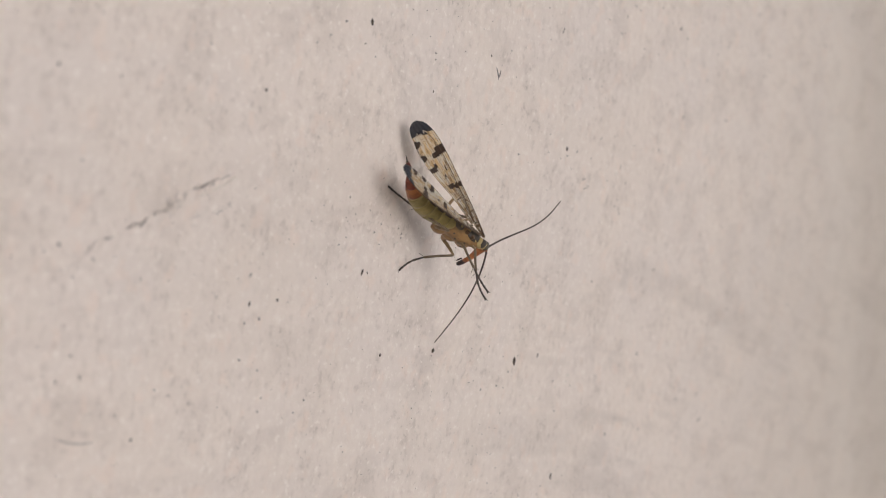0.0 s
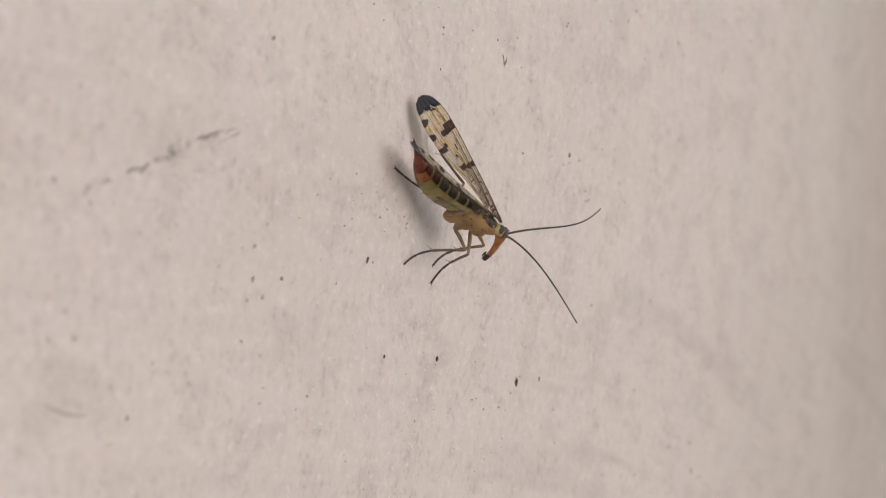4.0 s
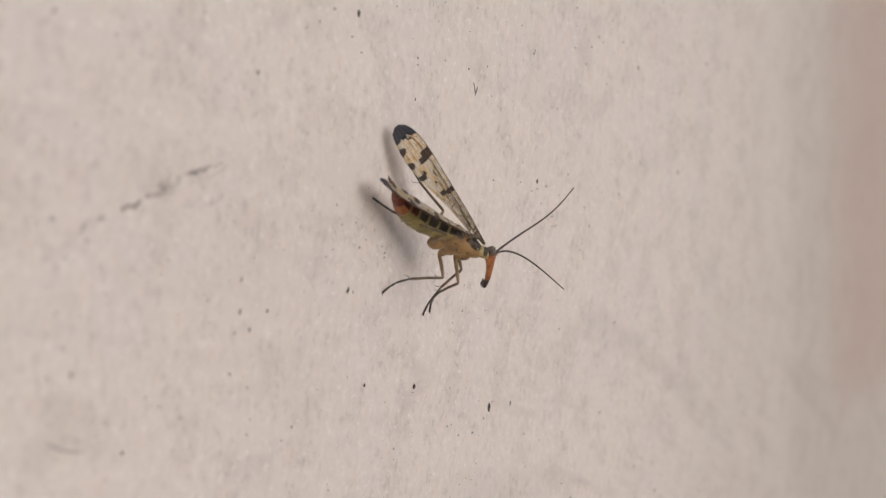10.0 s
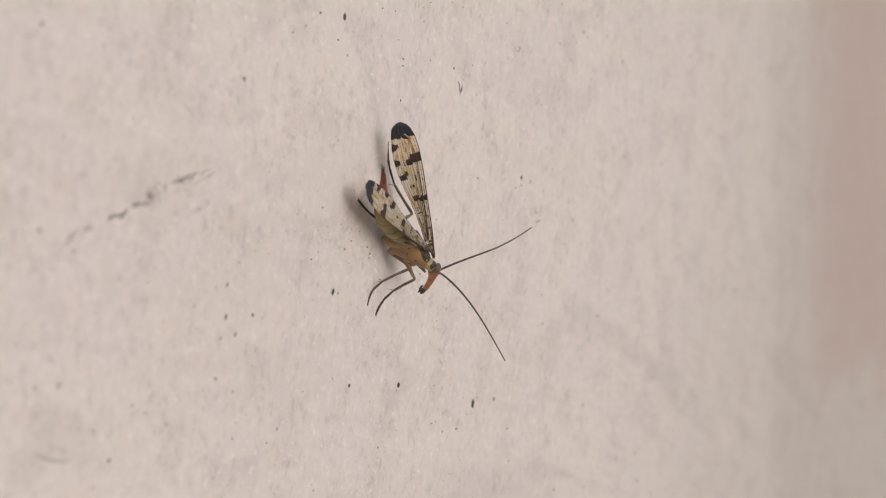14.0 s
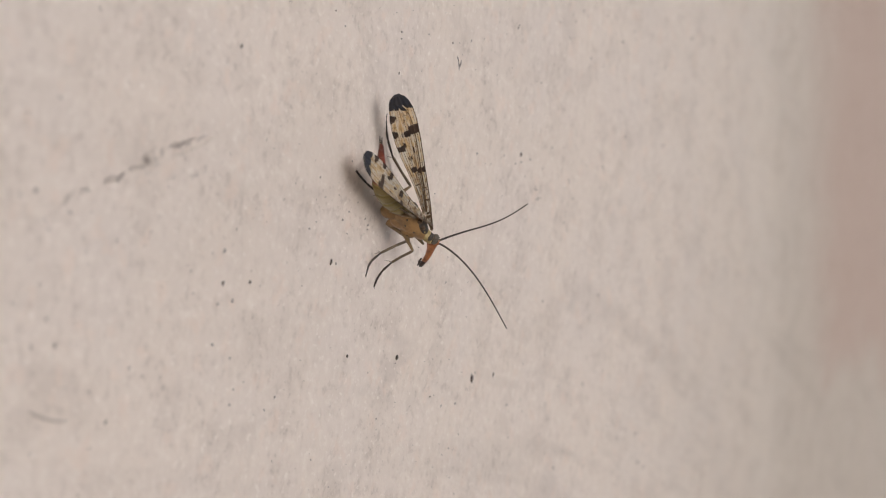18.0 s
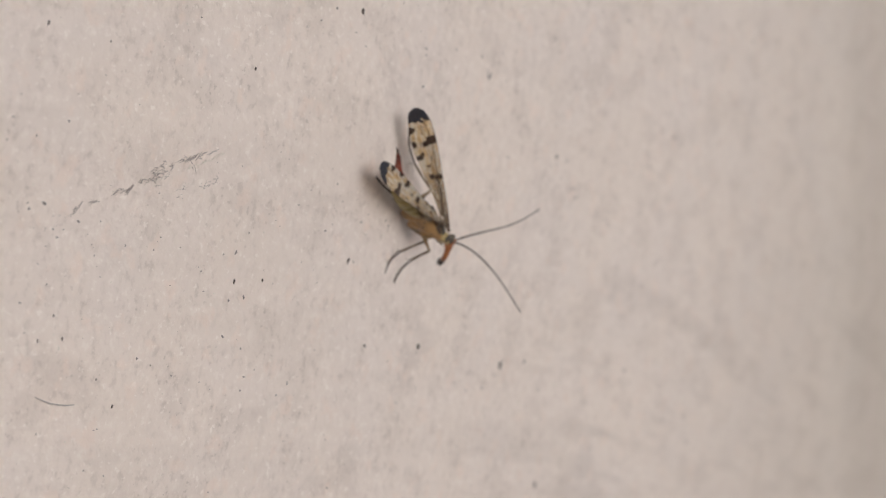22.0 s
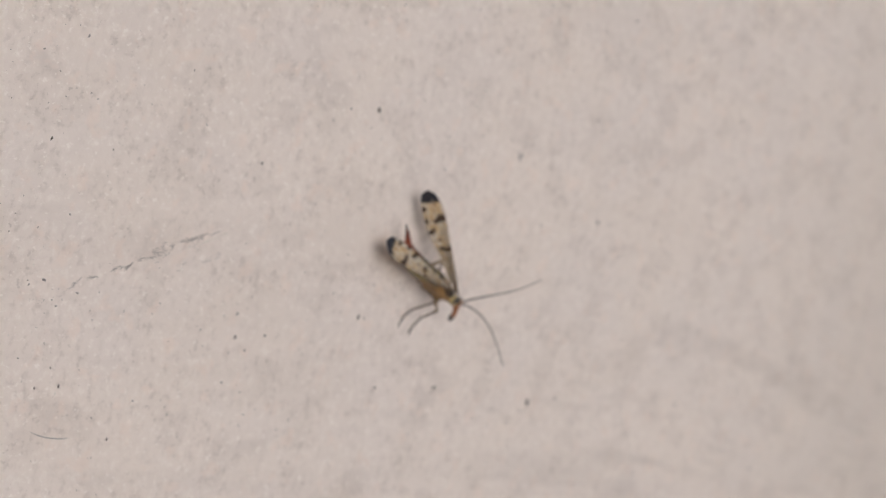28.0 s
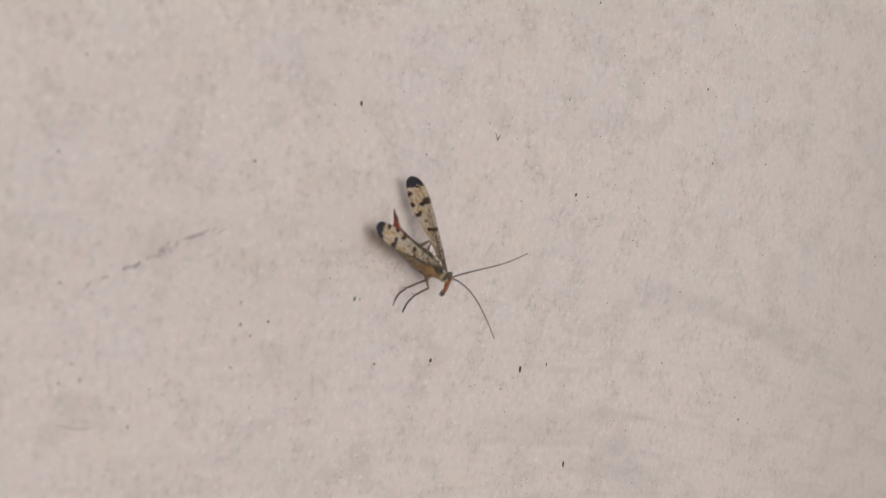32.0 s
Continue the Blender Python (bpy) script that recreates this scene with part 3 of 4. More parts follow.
antenna_right = build_antenna(12.2, lambda u: 1.7 * math.sin(math.pi * u ** 0.8))

# wings: along +x from root to tip, leading edge at +y
WU = [-0.085, 0, 0.06, 0.14, 0.25, 0.38, 0.52, 0.66, 0.79, 0.88, 0.94, 0.975, 1.0]
LEAD = [0.10, 0.25, 0.36, 0.50, 0.62, 0.75, 0.90, 1.02, 1.04, 0.88, 0.60, 0.28, -0.25]
TRAIL = [-0.10, -0.22, -0.28, -0.37, -0.54, -0.86, -1.30, -1.64, -1.76, -1.70, -1.54, -1.30, -0.75]


def wing_point(u, f, length, wide, lift=0.0):
    """u along, f across (-1 trailing edge, 1 leading edge), in mm."""
    a, b = lerp(WU, LEAD, u) * wide, lerp(WU, TRAIL, u) * wide
    y = b + (a - b) * (f + 1) / 2
    camber = 0.22 * (1 - f * f) * math.sin(math.pi * max(0, min(u, 1))) + 0.022 * math.sin(f * 14 + u * 3) * max(0.0, min(1.0, 4 * u))
    return Vector((u * length, y, camber - 0.15 * u * u + lift))


def sheet(bm, rows, thick):
    """A closed thin plate over a grid of points (mm)."""
    top = [[bm.verts.new((p + Vector((0, 0, thick / 2))) * MM) for p in r] for r in rows]
    low = [[bm.verts.new((p - Vector((0, 0, thick / 2))) * MM) for p in r] for r in rows]
    m, n = len(rows), len(rows[0])
    for i in range(m - 1):
        for k in range(n - 1):
            bm.faces.new((top[i][k], top[i][k + 1], top[i + 1][k + 1], top[i + 1][k]))
            bm.faces.new((low[i][k], low[i + 1][k], low[i + 1][k + 1], low[i][k + 1]))
    for i in range(m - 1):
        bm.faces.new((top[i][0], top[i + 1][0], low[i + 1][0], low[i][0]))
        bm.faces.new((top[i][n - 1], low[i][n - 1], low[i + 1][n - 1], top[i + 1][n - 1]))
    for k in range(n - 1):
        bm.faces.new((top[0][k], low[0][k], low[0][k + 1], top[0][k + 1]))
        bm.faces.new((top[m - 1][k], top[m - 1][k + 1], low[m - 1][k + 1], low[m - 1][k]))


# spots of a wing: from u to u, from f to f, how full they are at either end
SPOTS = ((0.795, 0.862, -1.0, -0.50, 1.0, 0.25), (0.676, 0.745, 0.50, 0.98, 0.9, 1.0), (0.662, 0.712, -0.22, 0.52, 0.7, 1.0), (0.678, 0.735, -1.0, -0.68, 1.0, 0.5),
         (0.566, 0.612, -1.0, -0.50, 0.8, 1.0), (0.585, 0.630, -0.54, -0.32, 1.0, 0.5), (0.378, 0.436, -0.70, 0.02, 0.6, 0.7), (0.368, 0.418, 0.38, 0.95, 0.3, 1.0),
         (0.530, 0.585, 0.52, 0.64, 0.8, 0.8), (0.488, 0.514, -0.28, -0.10, 0.8, 0.8))
# dark cross bars near the root
BARS = ((0.285, 0.296, -0.9, 0.0), (0.245, 0.258, 0.1, 0.7), (0.190, 0.204, -0.8, -0.1), (0.150, 0.165, 0.1, 0.8), (0.100, 0.115, -0.6, 0.2), (0.050, 0.066, -0.6, 0.5), (0.020, 0.040, -0.9, 0.9))


def build_wing(name, length, wide, side, label):
    """side: 1 for a left wing, -1 for its mirror on the right."""
    def pt(u, f, lift=0.0):
        p = wing_point(u, f, length, wide, lift)
        return Vector((p.x, p.y * side, p.z))

    rng = random.Random(int(length * 10))
    bm = bmesh.new()
    under = length < 14
    # a forewing runs on into a narrow stalk beside the neck
    stalk = 0.0 if under else -0.085
    us = ([] if under else [-0.085, -0.06, -0.03]) + [k / 40 for k in range(41)]
    sheet(bm, [[pt(u, f) for f in np.linspace(-1, 1, 33)] for u in us], 0.03)
    bmesh.ops.recalc_face_normals(bm, faces=bm.faces[:])
    wing = part(name, bm, MEMBRANE, fly, label)
    for k, (u0, u1, f0, f1, e0, e1) in enumerate((*SPOTS, *((*r, 0.8, 0.8) for r in BARS))):
        if under:
            # the hindwing's spots lie below those of the forewing
            u0, u1 = ((u * 15.4 - 0.96) / length for u in (u0, u1))
            if k >= len(SPOTS):
                continue
        bm = bmesh.new()
        rows = []
        mid, half = (u0 + u1) / 2, (u1 - u0) / 2
        for a in np.linspace(0, 1, 15):
            end = 1 if 0.05 < a < 0.95 else 0.86
            reach = half * (e0 + (e1 - e0) * a) * end * 1.04 * rng.uniform(0.90, 1.06)
            shift = half * (1 - e0 if a < 0.5 else 1 - e1) * 0.3 * rng.uniform(-1, 1)
            rows.append([pt(mid + shift + reach * k, max(-1.0, min(1.0, f0 + (f1 - f0) * a))) for k in (-1, -0.5, 0, 0.5, 1)])
        sheet(bm, rows, 0.12)
        bmesh.ops.recalc_face_normals(bm, faces=bm.faces[:])
        part("wing_spot" if k < len(SPOTS) else "cross_bar", bm, SPOT if k < len(SPOTS) else VEIN, wing)
    # dark tip with a scalloped inner edge
    bm = bmesh.new()
    rows = []
    for f in np.linspace(-1, 1, 33):
        inner = 0.893 - 0.022 * max(0, f) + 0.020 * math.exp(-((f + 0.42) / 0.10) ** 2) + 0.026 * math.exp(-((f - 0.28) / 0.10) ** 2) + (0.06 if under else 0)
        rows.append([pt(inner + (1.0 - inner) * b, f) for b in (0, 0.25, 0.5, 0.75, 1)])
    sheet(bm, rows, 0.13)
    bmesh.ops.recalc_face_normals(bm, faces=bm.faces[:])
    part("wing_tip", bm, TIP, wing, "blackish wing tip")
    # veins that run the wing's length, forking towards the tip
    fans = [(1.0, 0.985, 0.085), (0.70, 0.80, 0.05), (0.45, 0.52, 0.045), (0.45, 0.28, 0.04), (0.10, 0.06, 0.045), (0.10, -0.14, 0.04), (-0.25, -0.34, 0.045), (-0.25, -0.54, 0.04), (-0.60, -0.74, 0.045), (-1.0, -0.985, 0.04)]
    for f0, f1, r in fans:
        bm = bmesh.new()
        pts = [pt(u, f0 + (f1 - f0) * min(1, max(0, (u - 0.2) / 0.3))) for u in np.linspace(stalk + 0.01, 0.92, 22)]
        tube(bm, pts, [r * (0.95 - 0.35 * k / 21 + 0.05 * max(0.0, 1 - k / 9)) * 0.8 for k in range(22)], 5)
        part("vein", bm, VEIN, wing)
    bm = bmesh.new()
    for _ in range(44):
        u, f = rng.uniform(0.12, 0.9), rng.uniform(-0.85, 0.7)
        g = min(0.98, f + rng.uniform(0.16, 0.26))
        tube(bm, [pt(u, f), pt(u + 0.004, (f + g) / 2), pt(u - 0.004, g)], [0.036, 0.030, 0.036], 4)
    tagged(part("cross_veins", bm, VEIN, wing), kind="stuff")
    return wing


fore_left = build_wing("forewing", 15.4, 1.0, 1, "amber forewing with dark brown spots")
fore_right = build_wing("forewing", 15.4, 1.0, -1, "amber forewing with dark brown spots")
hind_left = build_wing("hindwing", 13.2, 0.86, 1, "amber hindwing with dark brown spots")
hind_right = build_wing("hindwing", 13.2, 0.86, -1, "amber hindwing with dark brown spots")


def wing_pose(root, tip, lift, side):
    """Where a wing lies: lift is how far its leading edge stands up from flat (degrees)."""
    root, x = Vector(root), (Vector(tip) - Vector(root)).normalized()
    flat = Vector((0, 0, 1)).cross(x).normalized()
    if flat.y * side < 0:
        flat = -flat
    up = x.cross(flat)
    if up.z < 0:
        up = -up
    lead = flat * math.cos(radians(lift)) + up * math.sin(radians(lift))
    y = lead * side
    z = x.cross(y)
    m = Matrix((x, y, z)).transposed().to_4x4()
    m.translation = root * MM
    return m


# legs: joint places in the fly's space; lengths of thigh, shin, foot; which way the knee stands
LEGS = {
    "front_right": ((0.84, -0.65, 2.1), 3.2, 2.9, 3.3, (0.7, -0.8, 0.1)),
    "front_left": ((0.95, 0.5, 2.0), 3.2, 2.9, 3.3, (0.9, -0.3, 0.2)),
    "middle_right": ((-0.03, -0.7, 0.67), 2.97, 3.55, 3.23, (0.7, -0.9, 0.1)),
    "middle_left": ((-0.03, 0.7, 0.67), 2.97, 3.55, 3.6, (0.3, 0.9, 0.5)),
    "hind_right": ((-2.3, -0.75, 0.85), 4.2, 4.6, 4.2, (-0.3, -0.5, 1.0)),
    "hind_left": ((-2.3, 0.75, 0.85), 4.2, 4.6, 4.6, (0.66, 0.72, 0.1)),
}
BEND = radians(30)
legs = {}


def build_leg(key):
    (hx, hy, hz), thigh, shin, foot, _ = LEGS[key]
    s = 1 if hy > 0 else -1
    bm = bmesh.new()
    tube(bm, [(hx - 0.45, s * 0.4, hz + 1.35), (hx - 0.3, s * 0.55, hz + 0.8), (hx - 0.05, hy, hz + 0.2), (hx, hy, hz - 0.05)], [0.62, 0.62, 0.36, 0.2], 12)
    leg = part(key.split("_")[0] + "_leg", bm, TAN, fly, "slender jointed leg, amber above and dark at the foot")
    bm = tube(bmesh.new(), [(0, 0, 0), (0.3, 0, 0), (thigh * 0.4, 0, 0.06), (thigh * 0.8, 0, 0.04), (thigh, 0, 0)], [0.17, 0.21, 0.215, 0.17, 0.13], 10)
    femur = part("thigh", bm, FEMUR, leg, "amber thigh")
    bm = tube(bmesh.new(), [(0, 0, 0), (shin * 0.1, 0, 0), (shin * 0.5, 0, 0.05), (shin * 0.95, 0, 0), (shin, 0, 0)], [0.12, 0.16, 0.14, 0.145, 0.1], 8)
    for a in (-0.5, 0.5):
        tube(bm, [(shin * 0.97, 0, 0), (shin * 0.97 + 0.35, a * 0.6, 0.22), (shin * 0.97 + 0.6, a, 0.3)], [0.05, 0.035, 0.012], 4)
    tibia = part("shin", bm, TIBIA, leg, "grey-brown shin with two spurs")
    pts, radii = [], []
    cuts = [0, 0.42, 0.62, 0.77, 0.87, 1.0]
    for a, b in zip(cuts, cuts[1:]):
        for q, r in ((0.04, 0.095), (0.85, 0.135)):
            u = a + (b - a) * q
            pts.append((foot * u, 0, 0.35 * math.sin(math.pi * u) ))
            radii.append(r)
    pts.append((foot, 0, 0))
    radii.append(0.06)
    bm = tube(bmesh.new(), pts, radii, 8)
    for a in (-0.16, 0.16):
        tube(bm, [(foot - 0.1, 0, 0), (foot + 0.08, a, -0.02), (foot + 0.12, a * 1.3, -0.14)], [0.05, 0.04, 0.01], 4)
    tarsus = part("foot", bm, TARSUS, leg, "dark thin foot with claws")
    legs[key] = (femur, tibia, tarsus)


for key in LEGS:
    build_leg(key)


def bone(at, to, up):
    x = (to - at).normalized()
    y = up.cross(x).normalized()
    m = Matrix((x, y, x.cross(y))).transposed().to_4x4()
    m.translation = at * MM
    return m


def leg_poses(key, toe, way):
    """Poses of thigh, shin and foot for a toe at a place in the fly's space (mm)."""
    hip, thigh, shin, foot, _ = LEGS[key]
    hip = Vector(hip)
    reach = math.sqrt(shin ** 2 + foot ** 2 + 2 * shin * foot * math.cos(BEND))
    d = toe - hip
    far = min(max(d.length, abs(reach - thigh) + 0.1), reach + thigh - 0.02)
    x = d.normalized()
    side = (way - x * way.dot(x)).normalized()
    along = (thigh ** 2 + far ** 2 - reach ** 2) / (2 * far)
    knee = hip + x * along + side * math.sqrt(max(0.0, thigh ** 2 - along ** 2))
    toe = hip + x * far
    r = toe - knee
    n = r.normalized()
    out = -(side - n * side.dot(n)).normalized()
    part_along = (shin ** 2 + reach ** 2 - foot ** 2) / (2 * reach)
    ankle = knee + n * part_along + out * math.sqrt(max(0.0, shin ** 2 - part_along ** 2))
    return bone(hip, knee, side), bone(knee, ankle, out), bone(ankle, toe, out)


# ---- what moves ----
def steps(rows):
    """Rows with a turn of much less than 90 degrees from each to the next."""
    full = [rows[0]]
    for t, m in rows[1:]:
        s, a = full[-1]
        q0, q1 = a.to_quaternion(), m.to_quaternion()
        n = int(math.degrees(q0.rotation_difference(q1).angle) / 60) + 1
        for k in range(1, n):
            u = k / n
            full.append((s + (t - s) * u, Matrix.LocRotScale(a.translation.lerp(m.translation, u), q0.slerp(q1, u), None)))
        full.append((t, m))
    return full


def local(t, x, y, z, rx, ry, rz):
    return t, pose(x * MM, y * MM, z * MM, rx, ry, rz)


BODY_ROWS = [
    (0, 0.30, -0.36, 2.91, 0.4, -14.4, 3.9),
    (0.5, 0.28, -0.33, 2.98, 0.1, -15.2, 4.4),
    (1, 0.26, -0.30, 3.05, -0.2, -16.0, 4.9),
    (2, 0.22, -0.24, 3.14, -5.2, -14.4, 5.5),
    (3, 0.33, -0.36, 3.18, -8.5, -13.9, 5.6),
    (3.7, 0.33, -0.36, 3.18, -8.5, -13.9, 5.6),
    (5.5, 0.20, -0.20, 3.06, -7.0, -12.7, 8.1),
    (6, 0.20, -0.20, 3.32, -2.7, -15.8, 6.5),
    (6.5, 0.30, -0.33, 3.78, -9.2, -17.0, 5.2),
    (7, 0.09, -0.12, 4.22, -5.1, -19.1, 5.5),
    (8, 0.30, -0.33, 3.96, -6.2, -18.8, 4.8),
    (9, 0.17, -0.20, 3.89, -13.7, -14.6, 8.2),
    (11, 0.10, -0.14, 3.94, -13.0, -15.5, 8.4),
    (11.6, 0.10, -0.14, 3.94, -13.0, -15.5, 8.4),
    (11.7, 0.04, -0.06, 1.6, -4.2, -6.5, 3.4),
    (11.87, 0, 0, 0, 0, 0, 0),
    (32, 0, 0, 0, 0, 0, 0),
]
HEAD_ROWS = [
    (0, 2.64, 0.19, 4.57, -31.0, 11.7, -20.2),
    (0.5, 2.14, 1.04, 4.80, -48.6, -13.6, -25.0),
    (0.8, 2.71, 0.24, 4.70, -17.7, -2.7, -10.0),
    (1, 2.71, 0.24, 4.70, -17.7, -2.7, -10.0),
    (2, 2.74, 0.22, 4.69, -17.5, -7.7, -9.4),
    (3, 2.76, 0.23, 4.73, -17.5, -6.4, -9.5),
    (3.7, 2.76, 0.23, 4.73, -17.5, -6.4, -9.5),
    (5.5, 2.94, 0.03, 4.71, -9.2, 7.4, -5.7),
    (6, 2.77, 0.36, 4.91, -26.0, -24.4, -10.9),
    (6.5, 2.15, 1.26, 5.43, -22.0, -81.5, 12.5),
    (6.75, 2.42, 0.77, 5.02, -32.6, -32.3, -11.6),
    (7, 2.42, 0.77, 5.02, -32.6, -32.3, -11.6),
    (8, 2.37, 0.85, 5.13, -24.3, -28.7, -9.3),
    (9, 2.83, 0.48, 5.25, -31.3, -21.6, -13.9),
    (11, 2.84, 0.37, 5.06, -25.2, -24.2, -10.6),
    (12, 2.99, 0.19, 5.02, -10.5, -25.4, -4.2),
    (14, 2.94, 0.23, 5.00, -9.6, -27.1, -3.8),
    (17, 2.95, 0.25, 5.05, -10.5, -27.5, -4.1),
    (20, 2.65, 0.53, 4.98, -19.7, -32.6, -6.8),
    (24, 2.86, 0.33, 4.97, -14.1, -31.6, -5.0),
    (28, 2.70, 0.39, 4.74, -12.9, -32.7, -4.4),
    (30, 2.83, 0.45, 4.95, -15.2, -29.8, -5.6),
    (32, 2.65, 0.67, 4.92, -17.8, -31.2, -6.4),
]
LEFT_ANTENNA_ROWS = [
    (0, 3.30, 0.34, 4.58, -80.0, -17.0, 66.5),
    (0.5, 2.78, 1.17, 4.94, -90.0, 5.0, 43.7),
    (0.8, 3.30, 0.47, 4.94, -100.0, -20.6, 53.8),
    (1, 3.30, 0.47, 4.94, -100.0, -20.6, 53.8),
    (2, 3.30, 0.46, 4.98, -30.0, -27.7, 50.5),
    (3, 3.33, 0.47, 5.00, -120.0, -31.6, 49.3),
    (3.7, 3.33, 0.47, 5.00, -120.0, -31.6, 49.3),
    (5.5, 3.55, 0.27, 4.89, -120.0, -62.7, 61.0),
    (6, 3.26, 0.63, 5.28, -20.0, 4.5, 45.4),
    (6.5, 1.98, 1.57, 6.00, -170.0, -26.1, 102.9),
    (6.75, 2.88, 1.05, 5.41, -90.0, -25.8, 80.6),
    (7, 2.88, 1.05, 5.41, -90.0, -25.8, 80.6),
    (8, 2.82, 1.13, 5.54, -60.0, -32.5, 78.8),
    (9, 3.37, 0.72, 5.57, -60.0, -38.0, 72.1),
    (11, 3.33, 0.63, 5.43, -60.0, -35.7, 71.0),
    (12, 3.40, 0.46, 5.49, -60.0, -35.4, 75.5),
    (14, 3.34, 0.50, 5.48, -60.0, -35.6, 76.8),
    (17, 3.34, 0.52, 5.53, -60.0, -34.4, 74.4),
    (20, 3.05, 0.82, 5.44, -70.0, -31.3, 68.8),
    (24, 3.23, 0.62, 5.45, -60.0, -30.8, 71.5),
    (28, 3.06, 0.68, 5.23, -60.0, -29.3, 69.0),
    (30, 3.23, 0.74, 5.42, -60.0, -30.9, 70.6),
    (32, 3.05, 0.96, 5.39, -50.0, -31.1, 67.5),
]
RIGHT_ANTENNA_ROWS = [
    (0, 3.20, -0.08, 4.83, -100.0, 22.9, -71.9),
    (0.5, 2.56, 0.90, 5.30, -130.0, 37.8, -87.9),
    (0.8, 3.21, 0.00, 5.09, -100.0, -26.9, -26.2),
    (1, 3.21, 0.00, 5.09, -100.0, -26.9, -26.2),
    (2, 3.20, -0.00, 5.13, -110.0, -22.6, -12.7),
    (3, 3.23, -0.00, 5.15, -100.0, -23.4, -14.5),
    (3.7, 3.23, -0.00, 5.15, -100.0, -23.4, -14.5),
    (5.5, 3.51, -0.22, 4.97, -110.0, 46.2, -69.0),
    (6, 3.09, 0.21, 5.48, 50.0, 63.9, -60.5),
    (6.5, 1.90, 1.08, 6.03, -98.4, 80.4, -68.1),
    (6.75, 2.66, 0.67, 5.64, -120.0, 1.1, 30.2),
    (7, 2.66, 0.67, 5.64, -120.0, 1.1, 30.2),
    (8, 2.65, 0.70, 5.72, -110.0, -3.5, 24.2),
    (9, 3.17, 0.33, 5.81, -100.0, -12.1, 16.1),
    (11, 3.16, 0.21, 5.63, -100.0, -9.6, 15.8),
    (12, 3.33, -0.03, 5.57, -90.0, -26.2, -12.9),
    (14, 3.27, 0.01, 5.55, -100.0, -33.2, -16.6),
    (17, 3.26, 0.04, 5.61, -90.0, -33.5, -18.6),
    (20, 2.90, 0.37, 5.58, -100.0, -34.0, -4.1),
    (24, 3.13, 0.14, 5.56, -100.0, -28.9, 0.2),
    (28, 2.96, 0.20, 5.33, -80.0, -16.2, 0.3),
    (30, 3.12, 0.26, 5.54, -90.0, -14.9, -0.0),
    (32, 2.92, 0.50, 5.52, -100.0, -17.7, -4.3),
]
ABDOMEN_ROWS = [
    (0, -2.00, 0.00, 3.20, -36, -3.5, 2.9),
    (1, -2.00, 0.00, 3.20, -36, -2.8, 2.1),
    (2, -2.00, 0.00, 3.20, -24, -5.5, 3.9),
    (3, -2.00, 0.00, 3.20, -10, -7.3, 4.1),
    (3.7, -2.00, 0.00, 3.20, -10, -7.3, 4.1),
    (5.5, -2.00, 0.00, 3.20, -0.0, -8.6, 4.9),
    (6, -2.00, 0.00, 3.20, 0.0, -6.6, 5.2),
    (6.5, -2.00, 0.00, 3.20, -0.2, -9.8, 7.9),
    (7, -2.00, 0.00, 3.20, -0.1, -8.7, 8.0),
    (8, -2.00, 0.00, 3.20, -0.0, -7.8, 7.3),
    (9, -2.00, 0.00, 3.20, -0.2, -11.8, 6.5),
    (11, -2.00, 0.00, 3.20, -0.2, -10.8, 6.2),
    (12, -2.00, 0.00, 3.20, -60, -4.0, 7.6),
    (14, -2.00, 0.00, 3.20, -62, -3.2, 9.8),
    (20, -2.00, 0.00, 3.20, -62, -3.0, 10.4),
]
# legs that shift about: seconds, the toe's place on or off the wall (mm), which way the knee stands
FRONT_RIGHT_LEG = [
    (0, -9.96, -10.44, 8.62, -0.85, -0.13, 0.50),
    (0.5, -11.76, -6.67, 6.56, -0.84, -0.20, 0.50),
    (1, -7.28, -2.46, 8.45, 0.19, -0.66, 0.73),
    (2, -9.27, -0.86, 10.18, -0.18, -0.86, 0.48),
    (3, -8.87, -1.36, 8.21, -0.15, -0.82, 0.56),
    (3.7, -8.87, -1.36, 8.21, -0.15, -0.82, 0.56),
    (5.5, -4.84, -7.01, 7.66, -0.32, -0.70, 0.64),
    (6, -8.43, -0.93, 6.78, -0.32, -0.77, 0.55),
    (6.5, -9.42, -0.69, 9.97, -0.29, -0.87, 0.39),
    (7, -5.17, -0.71, 9.58, 0.80, -0.42, 0.43),
    (8, -6.46, -4.55, 8.36, 0.15, -0.69, 0.71),
    (9, -7.46, -1.06, 10.46, 0.16, -0.96, 0.24),
    (10, -7.51, -2.98, 7.87, 0.04, -0.80, 0.60),
    (11, -7.83, -2.30, 8.59, 0.35, -0.73, 0.58),
    (11.6, -7.83, -2.30, 8.59, 0.35, -0.73, 0.58),
    (11.87, -9.20, 0.00, 7.50, -0.12, -0.43, 0.89),
    (32, -9.20, 0.00, 7.50, -0.12, -0.43, 0.89),
]
